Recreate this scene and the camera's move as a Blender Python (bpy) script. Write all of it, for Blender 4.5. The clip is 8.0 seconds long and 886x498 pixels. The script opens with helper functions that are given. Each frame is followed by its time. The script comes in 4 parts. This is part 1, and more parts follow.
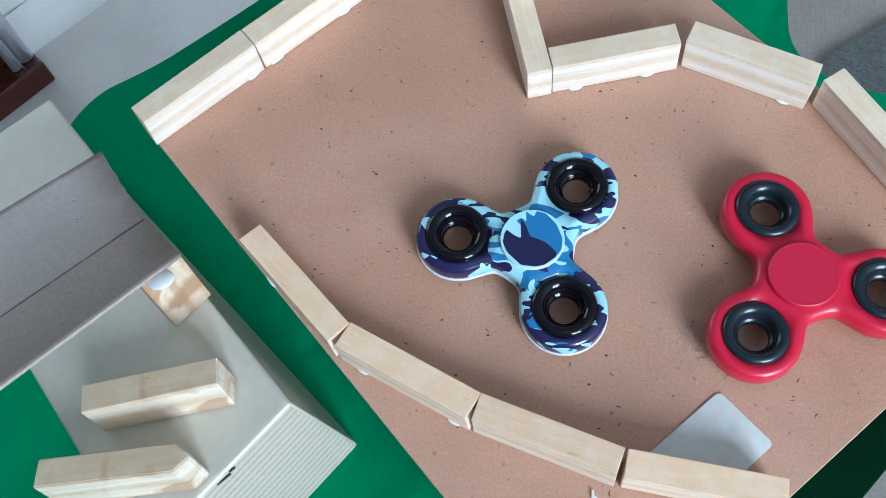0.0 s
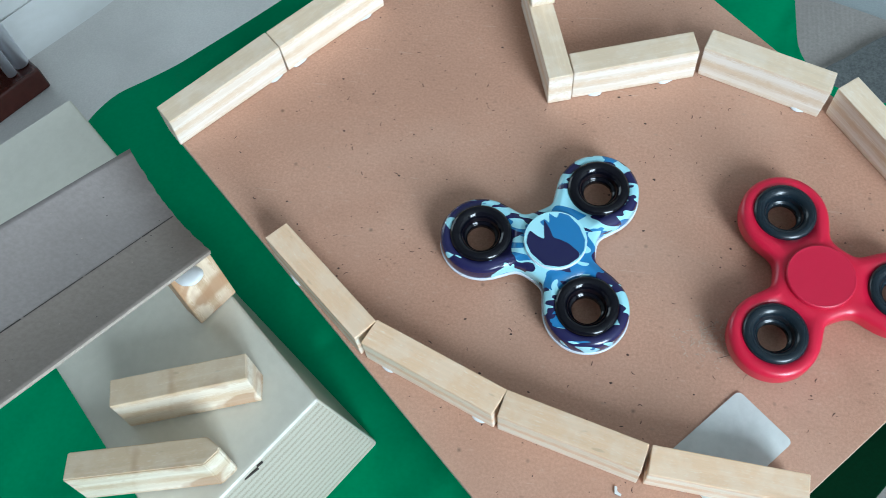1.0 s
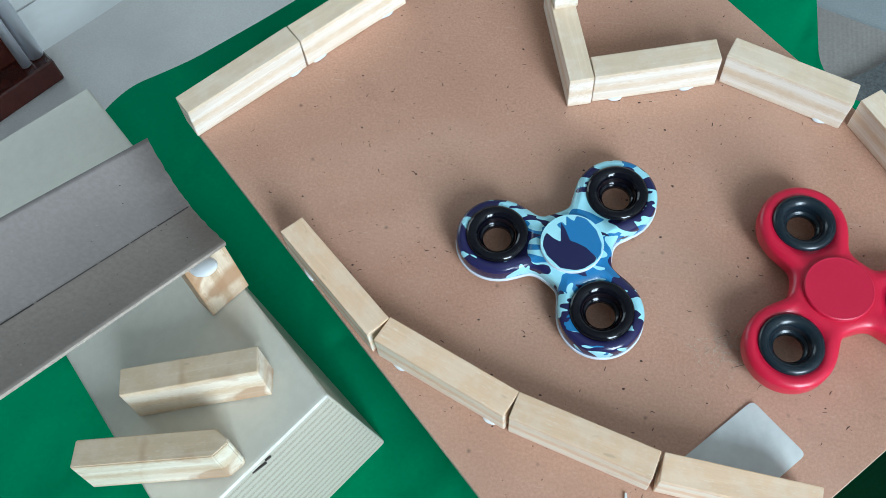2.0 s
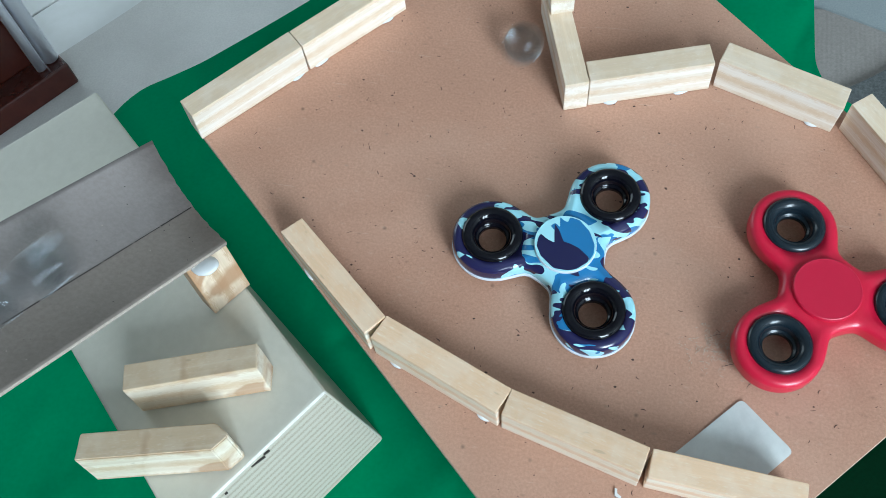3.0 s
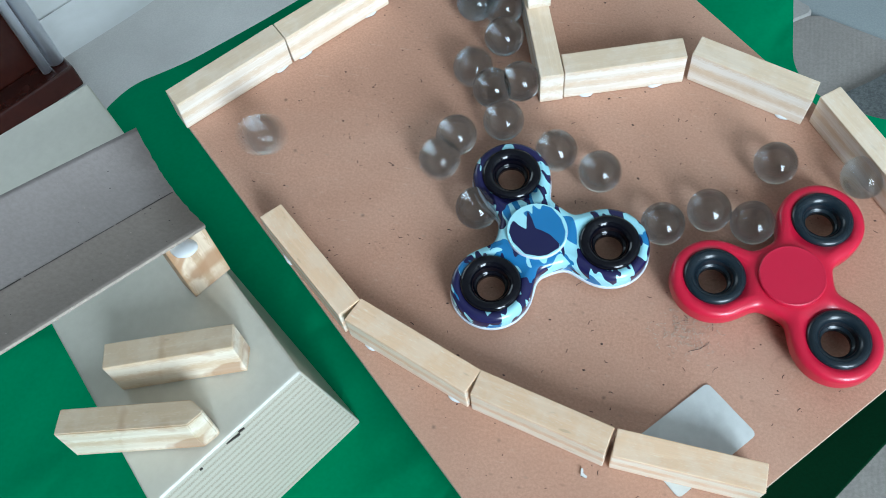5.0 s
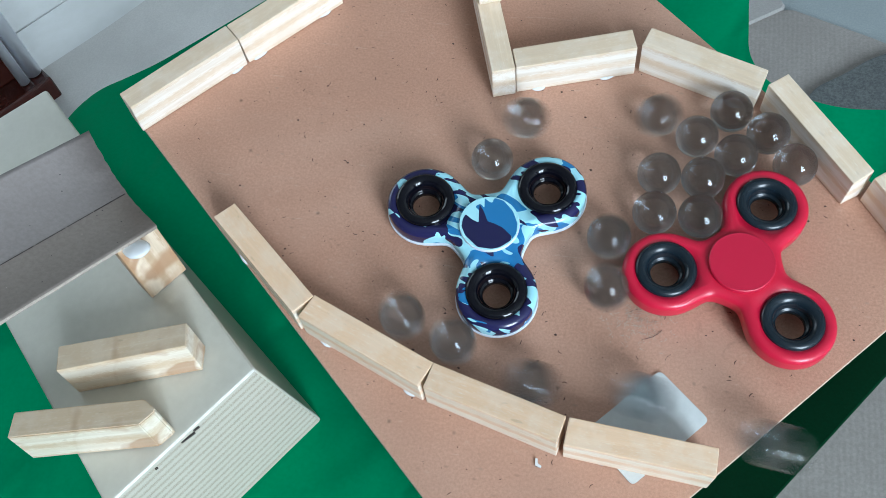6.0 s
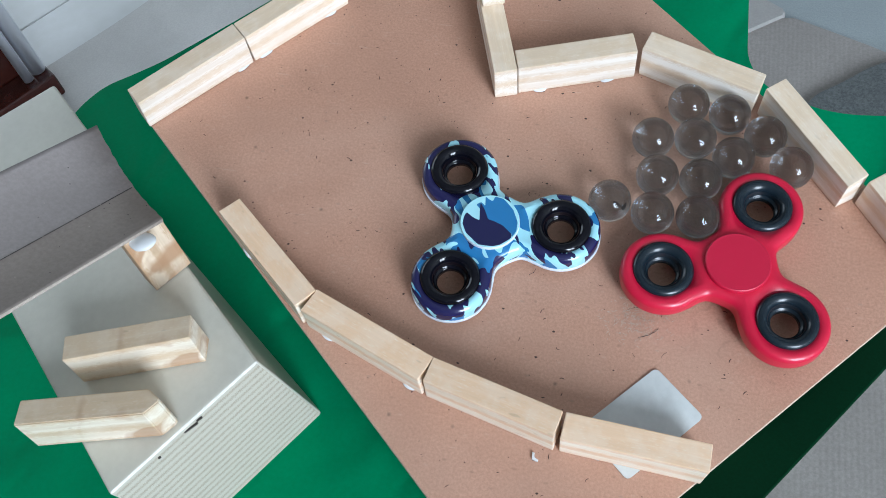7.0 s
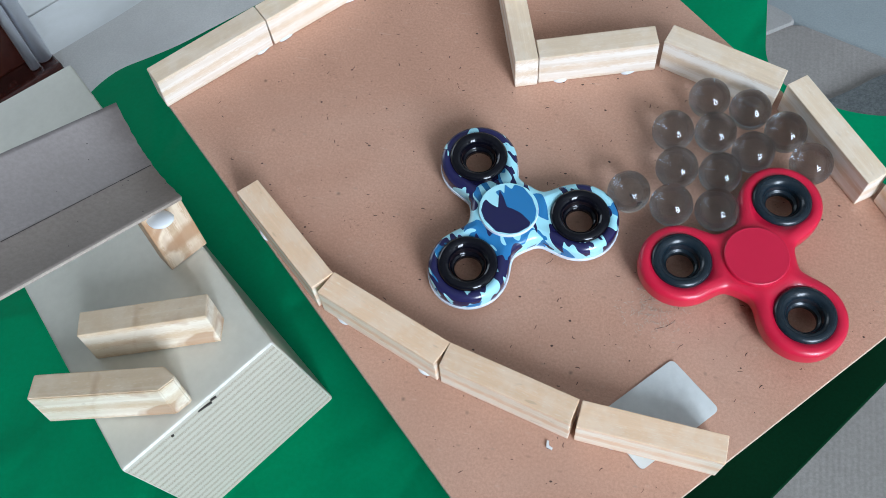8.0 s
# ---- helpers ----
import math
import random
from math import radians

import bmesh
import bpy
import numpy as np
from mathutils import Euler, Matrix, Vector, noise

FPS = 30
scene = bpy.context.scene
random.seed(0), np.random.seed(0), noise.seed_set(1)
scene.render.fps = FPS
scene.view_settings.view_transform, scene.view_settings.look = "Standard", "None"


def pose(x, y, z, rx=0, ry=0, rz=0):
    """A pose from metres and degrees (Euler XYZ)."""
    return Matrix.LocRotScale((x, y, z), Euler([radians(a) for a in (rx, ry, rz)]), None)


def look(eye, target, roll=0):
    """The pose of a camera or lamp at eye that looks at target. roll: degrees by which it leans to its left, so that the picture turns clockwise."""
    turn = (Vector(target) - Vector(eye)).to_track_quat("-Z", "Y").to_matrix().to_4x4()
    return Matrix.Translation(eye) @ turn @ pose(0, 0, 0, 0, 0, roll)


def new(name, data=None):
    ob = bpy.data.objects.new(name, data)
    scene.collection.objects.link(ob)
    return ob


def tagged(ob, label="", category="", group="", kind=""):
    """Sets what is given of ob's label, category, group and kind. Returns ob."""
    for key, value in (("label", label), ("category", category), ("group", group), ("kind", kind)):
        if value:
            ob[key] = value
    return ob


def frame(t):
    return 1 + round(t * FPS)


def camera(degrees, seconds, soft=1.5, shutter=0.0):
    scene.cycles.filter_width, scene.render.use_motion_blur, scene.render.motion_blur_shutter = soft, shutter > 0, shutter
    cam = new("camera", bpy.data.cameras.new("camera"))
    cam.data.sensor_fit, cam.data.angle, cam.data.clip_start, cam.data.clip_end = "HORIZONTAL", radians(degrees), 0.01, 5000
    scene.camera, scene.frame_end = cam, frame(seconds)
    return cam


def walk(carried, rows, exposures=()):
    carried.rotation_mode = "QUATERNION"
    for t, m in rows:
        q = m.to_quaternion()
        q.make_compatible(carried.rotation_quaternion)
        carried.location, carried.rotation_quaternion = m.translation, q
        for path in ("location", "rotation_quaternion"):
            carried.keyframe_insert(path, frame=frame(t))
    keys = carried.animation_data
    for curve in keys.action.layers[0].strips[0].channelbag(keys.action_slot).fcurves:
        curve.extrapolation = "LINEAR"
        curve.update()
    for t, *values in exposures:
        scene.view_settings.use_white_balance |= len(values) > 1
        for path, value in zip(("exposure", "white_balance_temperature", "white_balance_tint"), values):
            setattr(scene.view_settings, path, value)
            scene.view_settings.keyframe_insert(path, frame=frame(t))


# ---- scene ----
cam = camera(49.1, 8.0, soft=0.55, shutter=0.6)
# the playing board slopes down towards its low corner; its own frame is BOARD
BOARD = Matrix.Translation((0, 0, 0.042)) @ Matrix.Rotation(radians(11.5), 4, Vector((1, 1, 0)))
PATH = [
    (0, (0.056, -0.168, 0.313), (-0.468, 0.856, -1.323), -20.2),
    (0.5, (0.047, -0.17, 0.309), (-0.43, 0.875, -1.328), -18.5),
    (1, (0.044, -0.177, 0.317), (-0.445, 0.879, -1.31), -17.8),
    (1.5, (0.039, -0.178, 0.314), (-0.445, 0.886, -1.309), -16.2),
    (3, (0.048, -0.182, 0.319), (-0.48, 0.882, -1.289), -17.0),
    (3.5, (0.052, -0.184, 0.321), (-0.478, 0.883, -1.285), -16.9),
    (4, (0.053, -0.186, 0.322), (-0.482, 0.882, -1.281), -16.5),
    (5.5, (0.07, -0.191, 0.316), (-0.479, 0.89, -1.274), -17.4),
    (6, (0.076, -0.191, 0.315), (-0.461, 0.898, -1.275), -17.8),
    (6.5, (0.075, -0.193, 0.316), (-0.46, 0.902, -1.269), -17.3),
    (7, (0.077, -0.196, 0.318), (-0.459, 0.9, -1.268), -16.9),
    (7.5, (0.073, -0.2, 0.317), (-0.46, 0.899, -1.267), -16.0),
    (8, (0.07, -0.202, 0.315), (-0.458, 0.901, -1.267), -15.0),
]
walk(cam, [(t, look(eye, target, roll)) for t, eye, target, roll in PATH],
     [(0, 0.12, 5990, 6.5), (0.5, 0.12, 6190, 2.5), (1.5, 0.10, 6260, 2.5), (3.5, 0.08, 6270, 1.5), (4, 0.09, 6230, 2.5), (5.5, 0.12, 6210, 2.5), (6.5, 0.08, 6320, 8.5), (8, 0.06, 6380, 10.5)])

# ---- light ----
world = bpy.data.worlds.new("sky")
scene.world = world
world.use_nodes = True
wn = world.node_tree.nodes
sky = wn.new("ShaderNodeTexSky")
sky.sky_type, sky.sun_disc = "NISHITA", False
sky.sun_elevation, sky.sun_rotation = radians(40), radians(200)
world.node_tree.links.new(sky.outputs[0], wn["Background"].inputs[0])
wn["Background"].inputs[1].default_value = 0.12


def area_light(name, eye, target, w, h, power, colour):
    data = bpy.data.lights.new(name, "AREA")
    data.shape, data.size, data.size_y, data.energy, data.color = "RECTANGLE", w, h, power, colour
    ob = new(name, data)
    ob.matrix_world = look(eye, target)
    return ob


area_light("window_light", (1.75, -2.02, 0.98), (1.75, 0, 0.98), 1.2, 1.6, 184, (0.78, 0.905, 1.05))
# unseen fill lamp, added to lift the floor and timber on the left
area_light("door_light", (-1.68, 1.1, 0.75), (0, 0.3, 0.0), 0.9, 1.7, 12, (0.78, 0.90, 1.0))


# ---- materials ----
def material(name, colour, rough=0.5, metal=0.0, coat=0.0, spec=0.5):
    m = bpy.data.materials.new(name)
    m.use_nodes = True
    b = m.node_tree.nodes["Principled BSDF"]
    b.inputs["Base Color"].default_value = (*colour, 1)
    b.inputs["Roughness"].default_value = rough
    b.inputs["Metallic"].default_value = metal
    b.inputs["Coat Weight"].default_value = coat
    b.inputs["Specular IOR Level"].default_value = spec
    return m


class Nodes:
    """Short hand for building a node tree."""

    def __init__(self, m):
        self.m, self.t = m, m.node_tree
        self.b = self.t.nodes["Principled BSDF"]

    def add(self, kind, inputs=(), **props):
        n = self.t.nodes.new("ShaderNode" + kind)
        for k, v in props.items():
            setattr(n, k, v)
        for k, v in dict(inputs).items():
            if isinstance(v, bpy.types.NodeSocket):
                self.t.links.new(v, n.inputs[k])
            else:
                n.inputs[k].default_value = v
        return n

    def coords(self, scale=(1, 1, 1)):
        c = self.add("TexCoord")
        return self.add("Mapping", {"Vector": c.outputs["Object"], "Scale": scale}).outputs[0]

    def ramp(self, fac, stops, mode="LINEAR"):
        r = self.add("ValToRGB", {"Fac": fac})
        r.color_ramp.interpolation = mode
        e = r.color_ramp.elements
        while len(e) < len(stops):
            e.new(0.5)
        for el, (p, c) in zip(e, stops):
            el.position, el.color = p, (*c, 1)
        return r.outputs[0]

    def mix(self, fac, a, b, mode="MIX"):
        n = self.add("Mix", data_type="RGBA", blend_type=mode)
        for sock, v in ((n.inputs[0], fac), (n.inputs[6], a), (n.inputs[7], b)):
            if isinstance(v, bpy.types.NodeSocket):
                self.t.links.new(v, sock)
            else:
                sock.default_value = v if isinstance(v, (int, float)) else (*v, 1)
        return n.outputs[2]

    def noise(self, vec, scale, detail=3.0, rough=0.5, dist=0.0):
        return self.add("TexNoise", {"Vector": vec, "Scale": scale, "Detail": detail, "Roughness": rough, "Distortion": dist}).outputs["Fac"]

    def base(self, sock):
        self.t.links.new(sock, self.b.inputs["Base Color"])

    def rough(self, sock):
        self.t.links.new(sock, self.b.inputs["Roughness"])

    def bump(self, height, strength, distance):
        n = self.add("Bump", {"Height": height, "Strength": strength, "Distance": distance})
        self.t.links.new(n.outputs[0], self.b.inputs["Normal"])


def wood(name, dark, light, band=52.0, rough=0.5, flecks=0.5):
    """Planed softwood: growth layers lie flat in the block, so its top is one warm layer and its sides show the bands."""
    m = material(name, light, rough)
    n = Nodes(m)
    c = n.add("TexCoord")
    info = n.add("ObjectInfo")
    far = n.add("VectorMath", {0: c.outputs["Object"], 1: n.add("CombineXYZ", {"X": info.outputs["Random"], "Y": info.outputs["Random"], "Z": 0.0}).outputs[0]}, operation="ADD").outputs[0]
    flat = n.add("Mapping", {"Vector": far, "Scale": (0.10, 0.35, 1.0)}).outputs[0]
    layers = n.add("TexWave", {"Vector": flat, "Scale": band, "Distortion": 2.2, "Detail": 1.5, "Detail Scale": 110.0, "Phase Offset": -2.98}, wave_type="BANDS", bands_direction="Z", wave_profile="SIN").outputs["Fac"]
    grain = n.add("Mapping", {"Vector": far, "Scale": (0.05, 1.0, 1.0)}).outputs[0]
    streaks = n.noise(grain, 420, 2.0, 0.5, 0.5)
    fine = n.noise(grain, 1500, 3.0, 0.6)
    mid = tuple(0.5 * (p + q) for p, q in zip(dark, light))
    col = n.ramp(layers, [(0.30, light), (0.62, mid), (0.95, dark)])
    col = n.mix(n.ramp(streaks, [(0.42, (0, 0, 0)), (0.62, (0.40,) * 3)]), col, tuple(0.88 * a for a in dark))
    col = n.mix(n.ramp(streaks, [(0.30, (0.22,) * 3), (0.44, (0, 0, 0))]), col, light)
    col = n.mix(n.ramp(fine, [(0.3, (0.16,) * 3), (0.6, (0, 0, 0))]), col, tuple(0.75 * a for a in dark))
    spots = n.noise(n.add("Mapping", {"Vector": far, "Scale": (0.30, 1.0, 1.0)}).outputs[0], 520, 1.0)
    col = n.mix(n.ramp(spots, [(0.70, (0, 0, 0)), (0.77, (flecks,) * 3)]), col, tuple(a * 0.62 for a in dark))
    worn = n.noise(far, 120, 3.0, 0.6)
    col = n.mix(n.ramp(worn, [(0.40, (0.22,) * 3), (0.55, (0, 0, 0))]), col, light)
    n.base(n.add("HueSaturation", {"Color": col, "Value": n.add("MapRange", {"Value": info.outputs["Random"], "To Min": 0.94, "To Max": 1.05}).outputs[0]}).outputs[0])
    n.bump(n.mix(0.6, fine, layers), 0.30, 0.0002)
    return m


def speckled(name, colour, other, scale, rough, bump=0.15, dist=0.0003, blotch=None, spec=0.5):
    """A matt surface with fine grain and broad blotches."""
    m = material(name, colour, rough, spec=spec)
    n = Nodes(m)
    v = n.coords()
    fine = n.noise(v, scale, 4.0, 0.65)
    broad = n.noise(v, blotch or scale / 25, 3.0, 0.55)
    col = n.mix(n.ramp(fine, [(0.35, (0, 0, 0)), (0.65, (1, 1, 1))]), colour, other)
    col = n.mix(n.ramp(broad, [(0.35, (0.28,) * 3), (0.68, (0, 0, 0))]), col, tuple(0.72 * c for c in colour))
    n.base(col)
    n.bump(fine, bump, dist)
    return m


def ribbed_cloth(name, colour, other, rib_scale, depth):
    m = speckled(name, colour, other, 400, 0.95, 0.3, 0.001, 12)
    n = Nodes(m)
    rib = n.add("TexWave", {"Vector": n.coords(), "Scale": rib_scale, "Distortion": 0.6, "Detail": 1.0}, wave_type="BANDS", bands_direction="X").outputs["Fac"]
    n.bump(rib, depth, 0.001)
    return m


def end_grain_material():
    """Sawn softwood: hard dark growth lines standing a little proud between pale soft bands."""
    m = material("ribbed_end_grain", (0.74, 0.70, 0.60), 0.6)
    n = Nodes(m)
    c = n.add("TexCoord").outputs["Object"]
    w = n.add("TexWave", {"Vector": c, "Scale": 105.0, "Distortion": 4.5, "Detail": 2.0, "Detail Scale": 60.0}, wave_type="BANDS", bands_direction="Z").outputs["Fac"]
    fine = n.noise(n.coords((1, 0.1, 1)), 1500, 3.0)
    col = n.ramp(w, [(0.0, (0.30, 0.25, 0.19)), (0.16, (0.42, 0.37, 0.30)), (0.55, (0.52, 0.48, 0.40))])
    col = n.mix(n.ramp(fine, [(0.35, (0.3,) * 3), (0.6, (0, 0, 0))]), col, (0.52, 0.46, 0.36))
    n.base(col)
    n.bump(w, 0.15, 0.0004)
    return m


def board_material():
    m = speckled("hardboard", (0.462, 0.242, 0.160), (0.594, 0.334, 0.233), 1100, 0.42, 0.2, 0.0002, 22, spec=0.45)
    n = Nodes(m)
    base = n.b.inputs["Base Color"].links[0].from_socket
    v = n.coords()
    dots = n.add("TexVoronoi", {"Vector": v, "Scale": 95.0, "Randomness": 1.0})
    keep = n.ramp(n.add("SeparateColor", {"Color": dots.outputs["Color"]}).outputs[0], [(0.80, (0, 0, 0)), (0.81, (1, 1, 1))], "CONSTANT")
    dot = n.ramp(dots.outputs["Distance"], [(0.02, (0.75,) * 3), (0.09, (0, 0, 0))])
    scuff = n.ramp(n.noise(n.coords((1.0, 2.2, 1.0)), 60, 5.0, 0.7, 1.2), [(0.66, (0, 0, 0)), (0.74, (0.35,) * 3)])
    col = n.mix(n.mix(1.0, keep, dot, "MULTIPLY"), base, (0.10, 0.055, 0.035))
    col = n.mix(scuff, col, (0.58, 0.41, 0.31))
    fibre = n.noise(n.coords((1.0, 1.0, 1.0)), 2600, 2.0, 0.7)
    col = n.mix(n.ramp(fibre, [(0.30, (0.45,) * 3), (0.45, (0, 0, 0))]), col, (0.30, 0.165, 0.11))
    worn = n.noise(n.add("VectorMath", {0: v, 1: (0.31, 0.77, 0.0)}, operation="ADD").outputs[0], 7.0, 4.0, 0.6, 0.5)
    col = n.mix(n.ramp(worn, [(0.45, (0, 0, 0)), (0.68, (0.45,) * 3)]), col, (0.55, 0.36, 0.27))
    scratch = n.ramp(n.noise(n.add("Mapping", {"Vector": v, "Rotation": (0, 0, 0.6), "Scale": (1.0, 14.0, 1.0)}).outputs[0], 45, 2.0, 0.5, 0.8), [(0.715, (0, 0, 0)), (0.735, (0.30,) * 3)])
    col = n.mix(scratch, col, (0.62, 0.46, 0.36))
    chips = n.add("TexVoronoi", {"Vector": n.add("Mapping", {"Vector": v, "Rotation": (0, 0, 0.9), "Scale": (1.0, 2.0, 1.0)}).outputs[0], "Scale": 210.0, "Randomness": 1.0})
    few = n.ramp(n.add("SeparateColor", {"Color": chips.outputs["Color"]}).outputs[1], [(0.80, (0, 0, 0)), (0.81, (1, 1, 1))], "CONSTANT")
    chip = n.ramp(chips.outputs["Distance"], [(0.05, (0.32,) * 3), (0.24, (0, 0, 0))])
    col = n.mix(n.mix(1.0, few, chip, "MULTIPLY"), col, (0.15, 0.08, 0.052))
    pale = n.ramp(n.add("SeparateColor", {"Color": chips.outputs["Color"]}).outputs[2], [(0.93, (0, 0, 0)), (0.94, (0.6,) * 3)], "CONSTANT")
    col = n.mix(n.mix(1.0, pale, chip, "MULTIPLY"), col, (0.62, 0.46, 0.36))
    grime = n.ramp(n.noise(v, 28, 6.0, 0.72, 0.4), [(0.56, (0, 0, 0)), (0.74, (0.22,) * 3)])
    col = n.mix(grime, col, (0.27, 0.145, 0.095))
    # hairline cracks where the skin of the board has lifted
    bent = n.add("VectorMath", {0: v, 1: n.add("VectorMath", {0: n.add("TexNoise", {"Vector": v, "Scale": 60.0, "Detail": 3.0}).outputs["Color"], "Scale": 0.016}, operation="SCALE").outputs[0]}, operation="ADD").outputs[0]
    line = n.ramp(n.add("TexVoronoi", {"Vector": bent, "Scale": 26.0}, feature="DISTANCE_TO_EDGE").outputs["Distance"], [(0.003, (1, 1, 1)), (0.010, (0, 0, 0))])
    where = n.ramp(n.noise(v, 17, 2.0, 0.5), [(0.64, (0, 0, 0)), (0.72, (0.25,) * 3)])
    col = n.mix(n.mix(1.0, line, where, "MULTIPLY"), col, (0.16, 0.085, 0.055))
    n.base(col)
    return m


def camo_material():
    m = material("camouflage_print", (0.1, 0.3, 0.6), 0.2, coat=0.2)
    n = Nodes(m)
    v = n.add("Mapping", {"Vector": n.add("TexCoord").outputs["Object"], "Rotation": (0, 0, 0.7), "Scale": (0.8, 1.7, 1.0)}).outputs[0]
    a = n.noise(v, 60, 1.0, 0.4, 1.6)
    v2 = n.add("VectorMath", {0: v, 1: (0.37, 0.11, 0.23)}, operation="ADD").outputs[0]
    b = n.noise(v2, 82, 1.0, 0.4, 1.8)
    out = n.add("VectorMath", {0: n.add("TexCoord").outputs["Object"]}, operation="LENGTH").outputs["Value"]
    b = n.add("Math", {0: b, 1: n.add("MapRange", {"Value": out, "From Min": 0.010, "From Max": 0.036, "To Min": -0.09, "To Max": 0.045}).outputs[0]}, operation="ADD").outputs[0]
    col = n.ramp(a, [(0.0, (0.022, 0.18, 0.41)), (0.455, (0.36, 0.70, 0.78))], "CONSTANT")
    n.base(n.mix(n.ramp(b, [(0.0, (0, 0, 0)), (0.50, (1, 1, 1))], "CONSTANT"), col, (0.016, 0.015, 0.07)))
    return m


def glass_material():
    """Slightly smoky glass; part of the light goes straight through it."""
    m = bpy.data.materials.new("clear_glass")
    m.use_nodes = True
    t = m.node_tree
    b = t.nodes["Principled BSDF"]
    b.inputs["Base Color"].default_value = (0.57, 0.615, 0.635, 1)
    b.inputs["Roughness"].default_value = 0.0
    b.inputs["Transmission Weight"].default_value = 1.0
    b.inputs["IOR"].default_value = 1.5
    clear, mix = t.nodes.new("ShaderNodeBsdfTransparent"), t.nodes.new("ShaderNodeMixShader")
    clear.inputs[0].default_value = (0.80, 0.84, 0.86, 1)
    mix.inputs[0].default_value = 0.80
    t.links.new(clear.outputs[0], mix.inputs[1])
    t.links.new(b.outputs[0], mix.inputs[2])
    t.links.new(mix.outputs[0], t.nodes["Material Output"].inputs["Surface"])
    return m


BOARD_MAT = board_material()
BOARD_EDGE = speckled("sawn_board_edge", (0.50, 0.37, 0.28), (0.60, 0.46, 0.36), 900, 0.8)
BLOCK = wood("pale_pine", (0.745, 0.575, 0.405), (0.875, 0.795, 0.71), 40.0, flecks=0.25)
WARM_BLOCK = wood("honey_pine", (0.80, 0.54, 0.345), (0.87, 0.765, 0.645), 40.0)
STAINED = wood("stained_pine", (0.67, 0.50, 0.33), (0.83, 0.735, 0.61), 40.0)
STAINED_DARK = wood("dark_stained_pine", (0.55, 0.37, 0.23), (0.76, 0.62, 0.47), 40.0)
for mat, low, most in ((STAINED, 0.52, 0.75), (STAINED_DARK, 0.44, 0.85)):
    stain = Nodes(mat)
    patch = stain.ramp(stain.noise(stain.coords((0.8, 0.7, 1.0)), 60, 2.5, 0.5, 0.7), [(low, (0, 0, 0)), (low + 0.08, (most,) * 3)])
    stain.base(stain.mix(patch, stain.b.inputs["Base Color"].links[0].from_socket, (0.42, 0.23, 0.12)))
BIG_WOOD = speckled("cream_planed_wood", (0.68, 0.65, 0.55), (0.72, 0.69, 0.59), 260, 0.5, 0.1, 0.0002, 14)
END_GRAIN = end_grain_material()
PALE_EDGE = speckled("speckled_pale_edge", (0.80, 0.79, 0.75), (0.66, 0.62, 0.54), 500, 0.35, 0.2, 0.0002, 90)
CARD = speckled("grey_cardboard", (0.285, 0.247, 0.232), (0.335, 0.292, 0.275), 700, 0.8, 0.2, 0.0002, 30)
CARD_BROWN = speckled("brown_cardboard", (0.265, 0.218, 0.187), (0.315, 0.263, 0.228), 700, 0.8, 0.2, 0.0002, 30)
CARD_EDGE = speckled("cardboard_edge", (0.50, 0.43, 0.36), (0.40, 0.33, 0.28), 900, 0.9)
GREEN = speckled("green_paper", (0.0, 0.238, 0.095), (0.0, 0.262, 0.108), 500, 0.8, 0.05, 0.0002, 9, spec=0.06)
folds = Nodes(GREEN)
folds.bump(folds.noise(folds.coords((1.0, 0.6, 1.0)), 22, 2.0, 0.45, 0.8), 0.8, 0.008)
# darkened copy of the table green, for shade painted along its low edge
SHADED_GREEN = speckled("shaded_green", (0.0, 0.022, 0.007), (0.0, 0.028, 0.010), 900, 0.95, 0.2, 0.0003, 20, spec=0.1)
DARK_KNOT = material("dark_knot", (0.05, 0.04, 0.035), 0.8)
GLUE = material("hot_glue", (0.72, 0.73, 0.73), 0.25, spec=0.5)
RED = material("red_plastic", (0.60, 0.008, 0.042), 0.33, coat=0.1)
RED_CAP = material("red_cap_plastic", (0.56, 0.008, 0.044), 0.42)
SLATE = material("dark_slate_metal", (0.008, 0.015, 0.022), 0.26, 0.0, 0.0, 0.5)
BLACK = material("gloss_black_metal", (0.003, 0.003, 0.006), 0.10, 0.0, 0.0, 0.40)
CAMO = camo_material()
WHITE_PLASTIC = material("white_plastic", (0.70, 0.74, 0.80), 0.3)
NAVY = material("navy_print", (0.014, 0.014, 0.065), 0.3, coat=0.1)
AZURE = material("azure_print", (0.022, 0.18, 0.41), 0.3, coat=0.1)
AQUA = material("aqua_print", (0.42, 0.78, 0.84), 0.18, coat=0.5)
GLASS = glass_material()
FLOOR = speckled("floor_tile", (0.80, 0.81, 0.79), (0.84, 0.85, 0.84), 60, 0.35, 0.05, 0.0005, 4)
GROUT = material("grout", (0.58, 0.58, 0.57), 0.9)
RUG = ribbed_cloth("ribbed_cloth", (0.62, 0.60, 0.575), (0.70, 0.68, 0.65), 90.0, 0.09)
RUNNER = ribbed_cloth("ribbed_runner", (0.27, 0.245, 0.225), (0.34, 0.31, 0.285), 70.0, 0.12)
RUNNER_END = speckled("runner_end", (0.33, 0.315, 0.30), (0.38, 0.36, 0.34), 500, 0.95, 0.3, 0.001, 14)
SHADED_FLOOR = speckled("blue_grey_shaded_floor", (0.28, 0.315, 0.32), (0.33, 0.365, 0.37), 500, 0.95, 0.3, 0.001, 7)
RUG_DARK = speckled("dark_grey_rug", (0.07, 0.078, 0.078), (0.14, 0.15, 0.15), 420, 0.95, 0.5, 0.002, 9)
MAHOGANY = speckled("mahogany", (0.045, 0.009, 0.006), (0.065, 0.014, 0.009), 60, 0.25, 0.05, 0.0003, 6)
CHROME = material("brushed_chrome", (0.88, 0.91, 0.97), 0.5, 1.0)
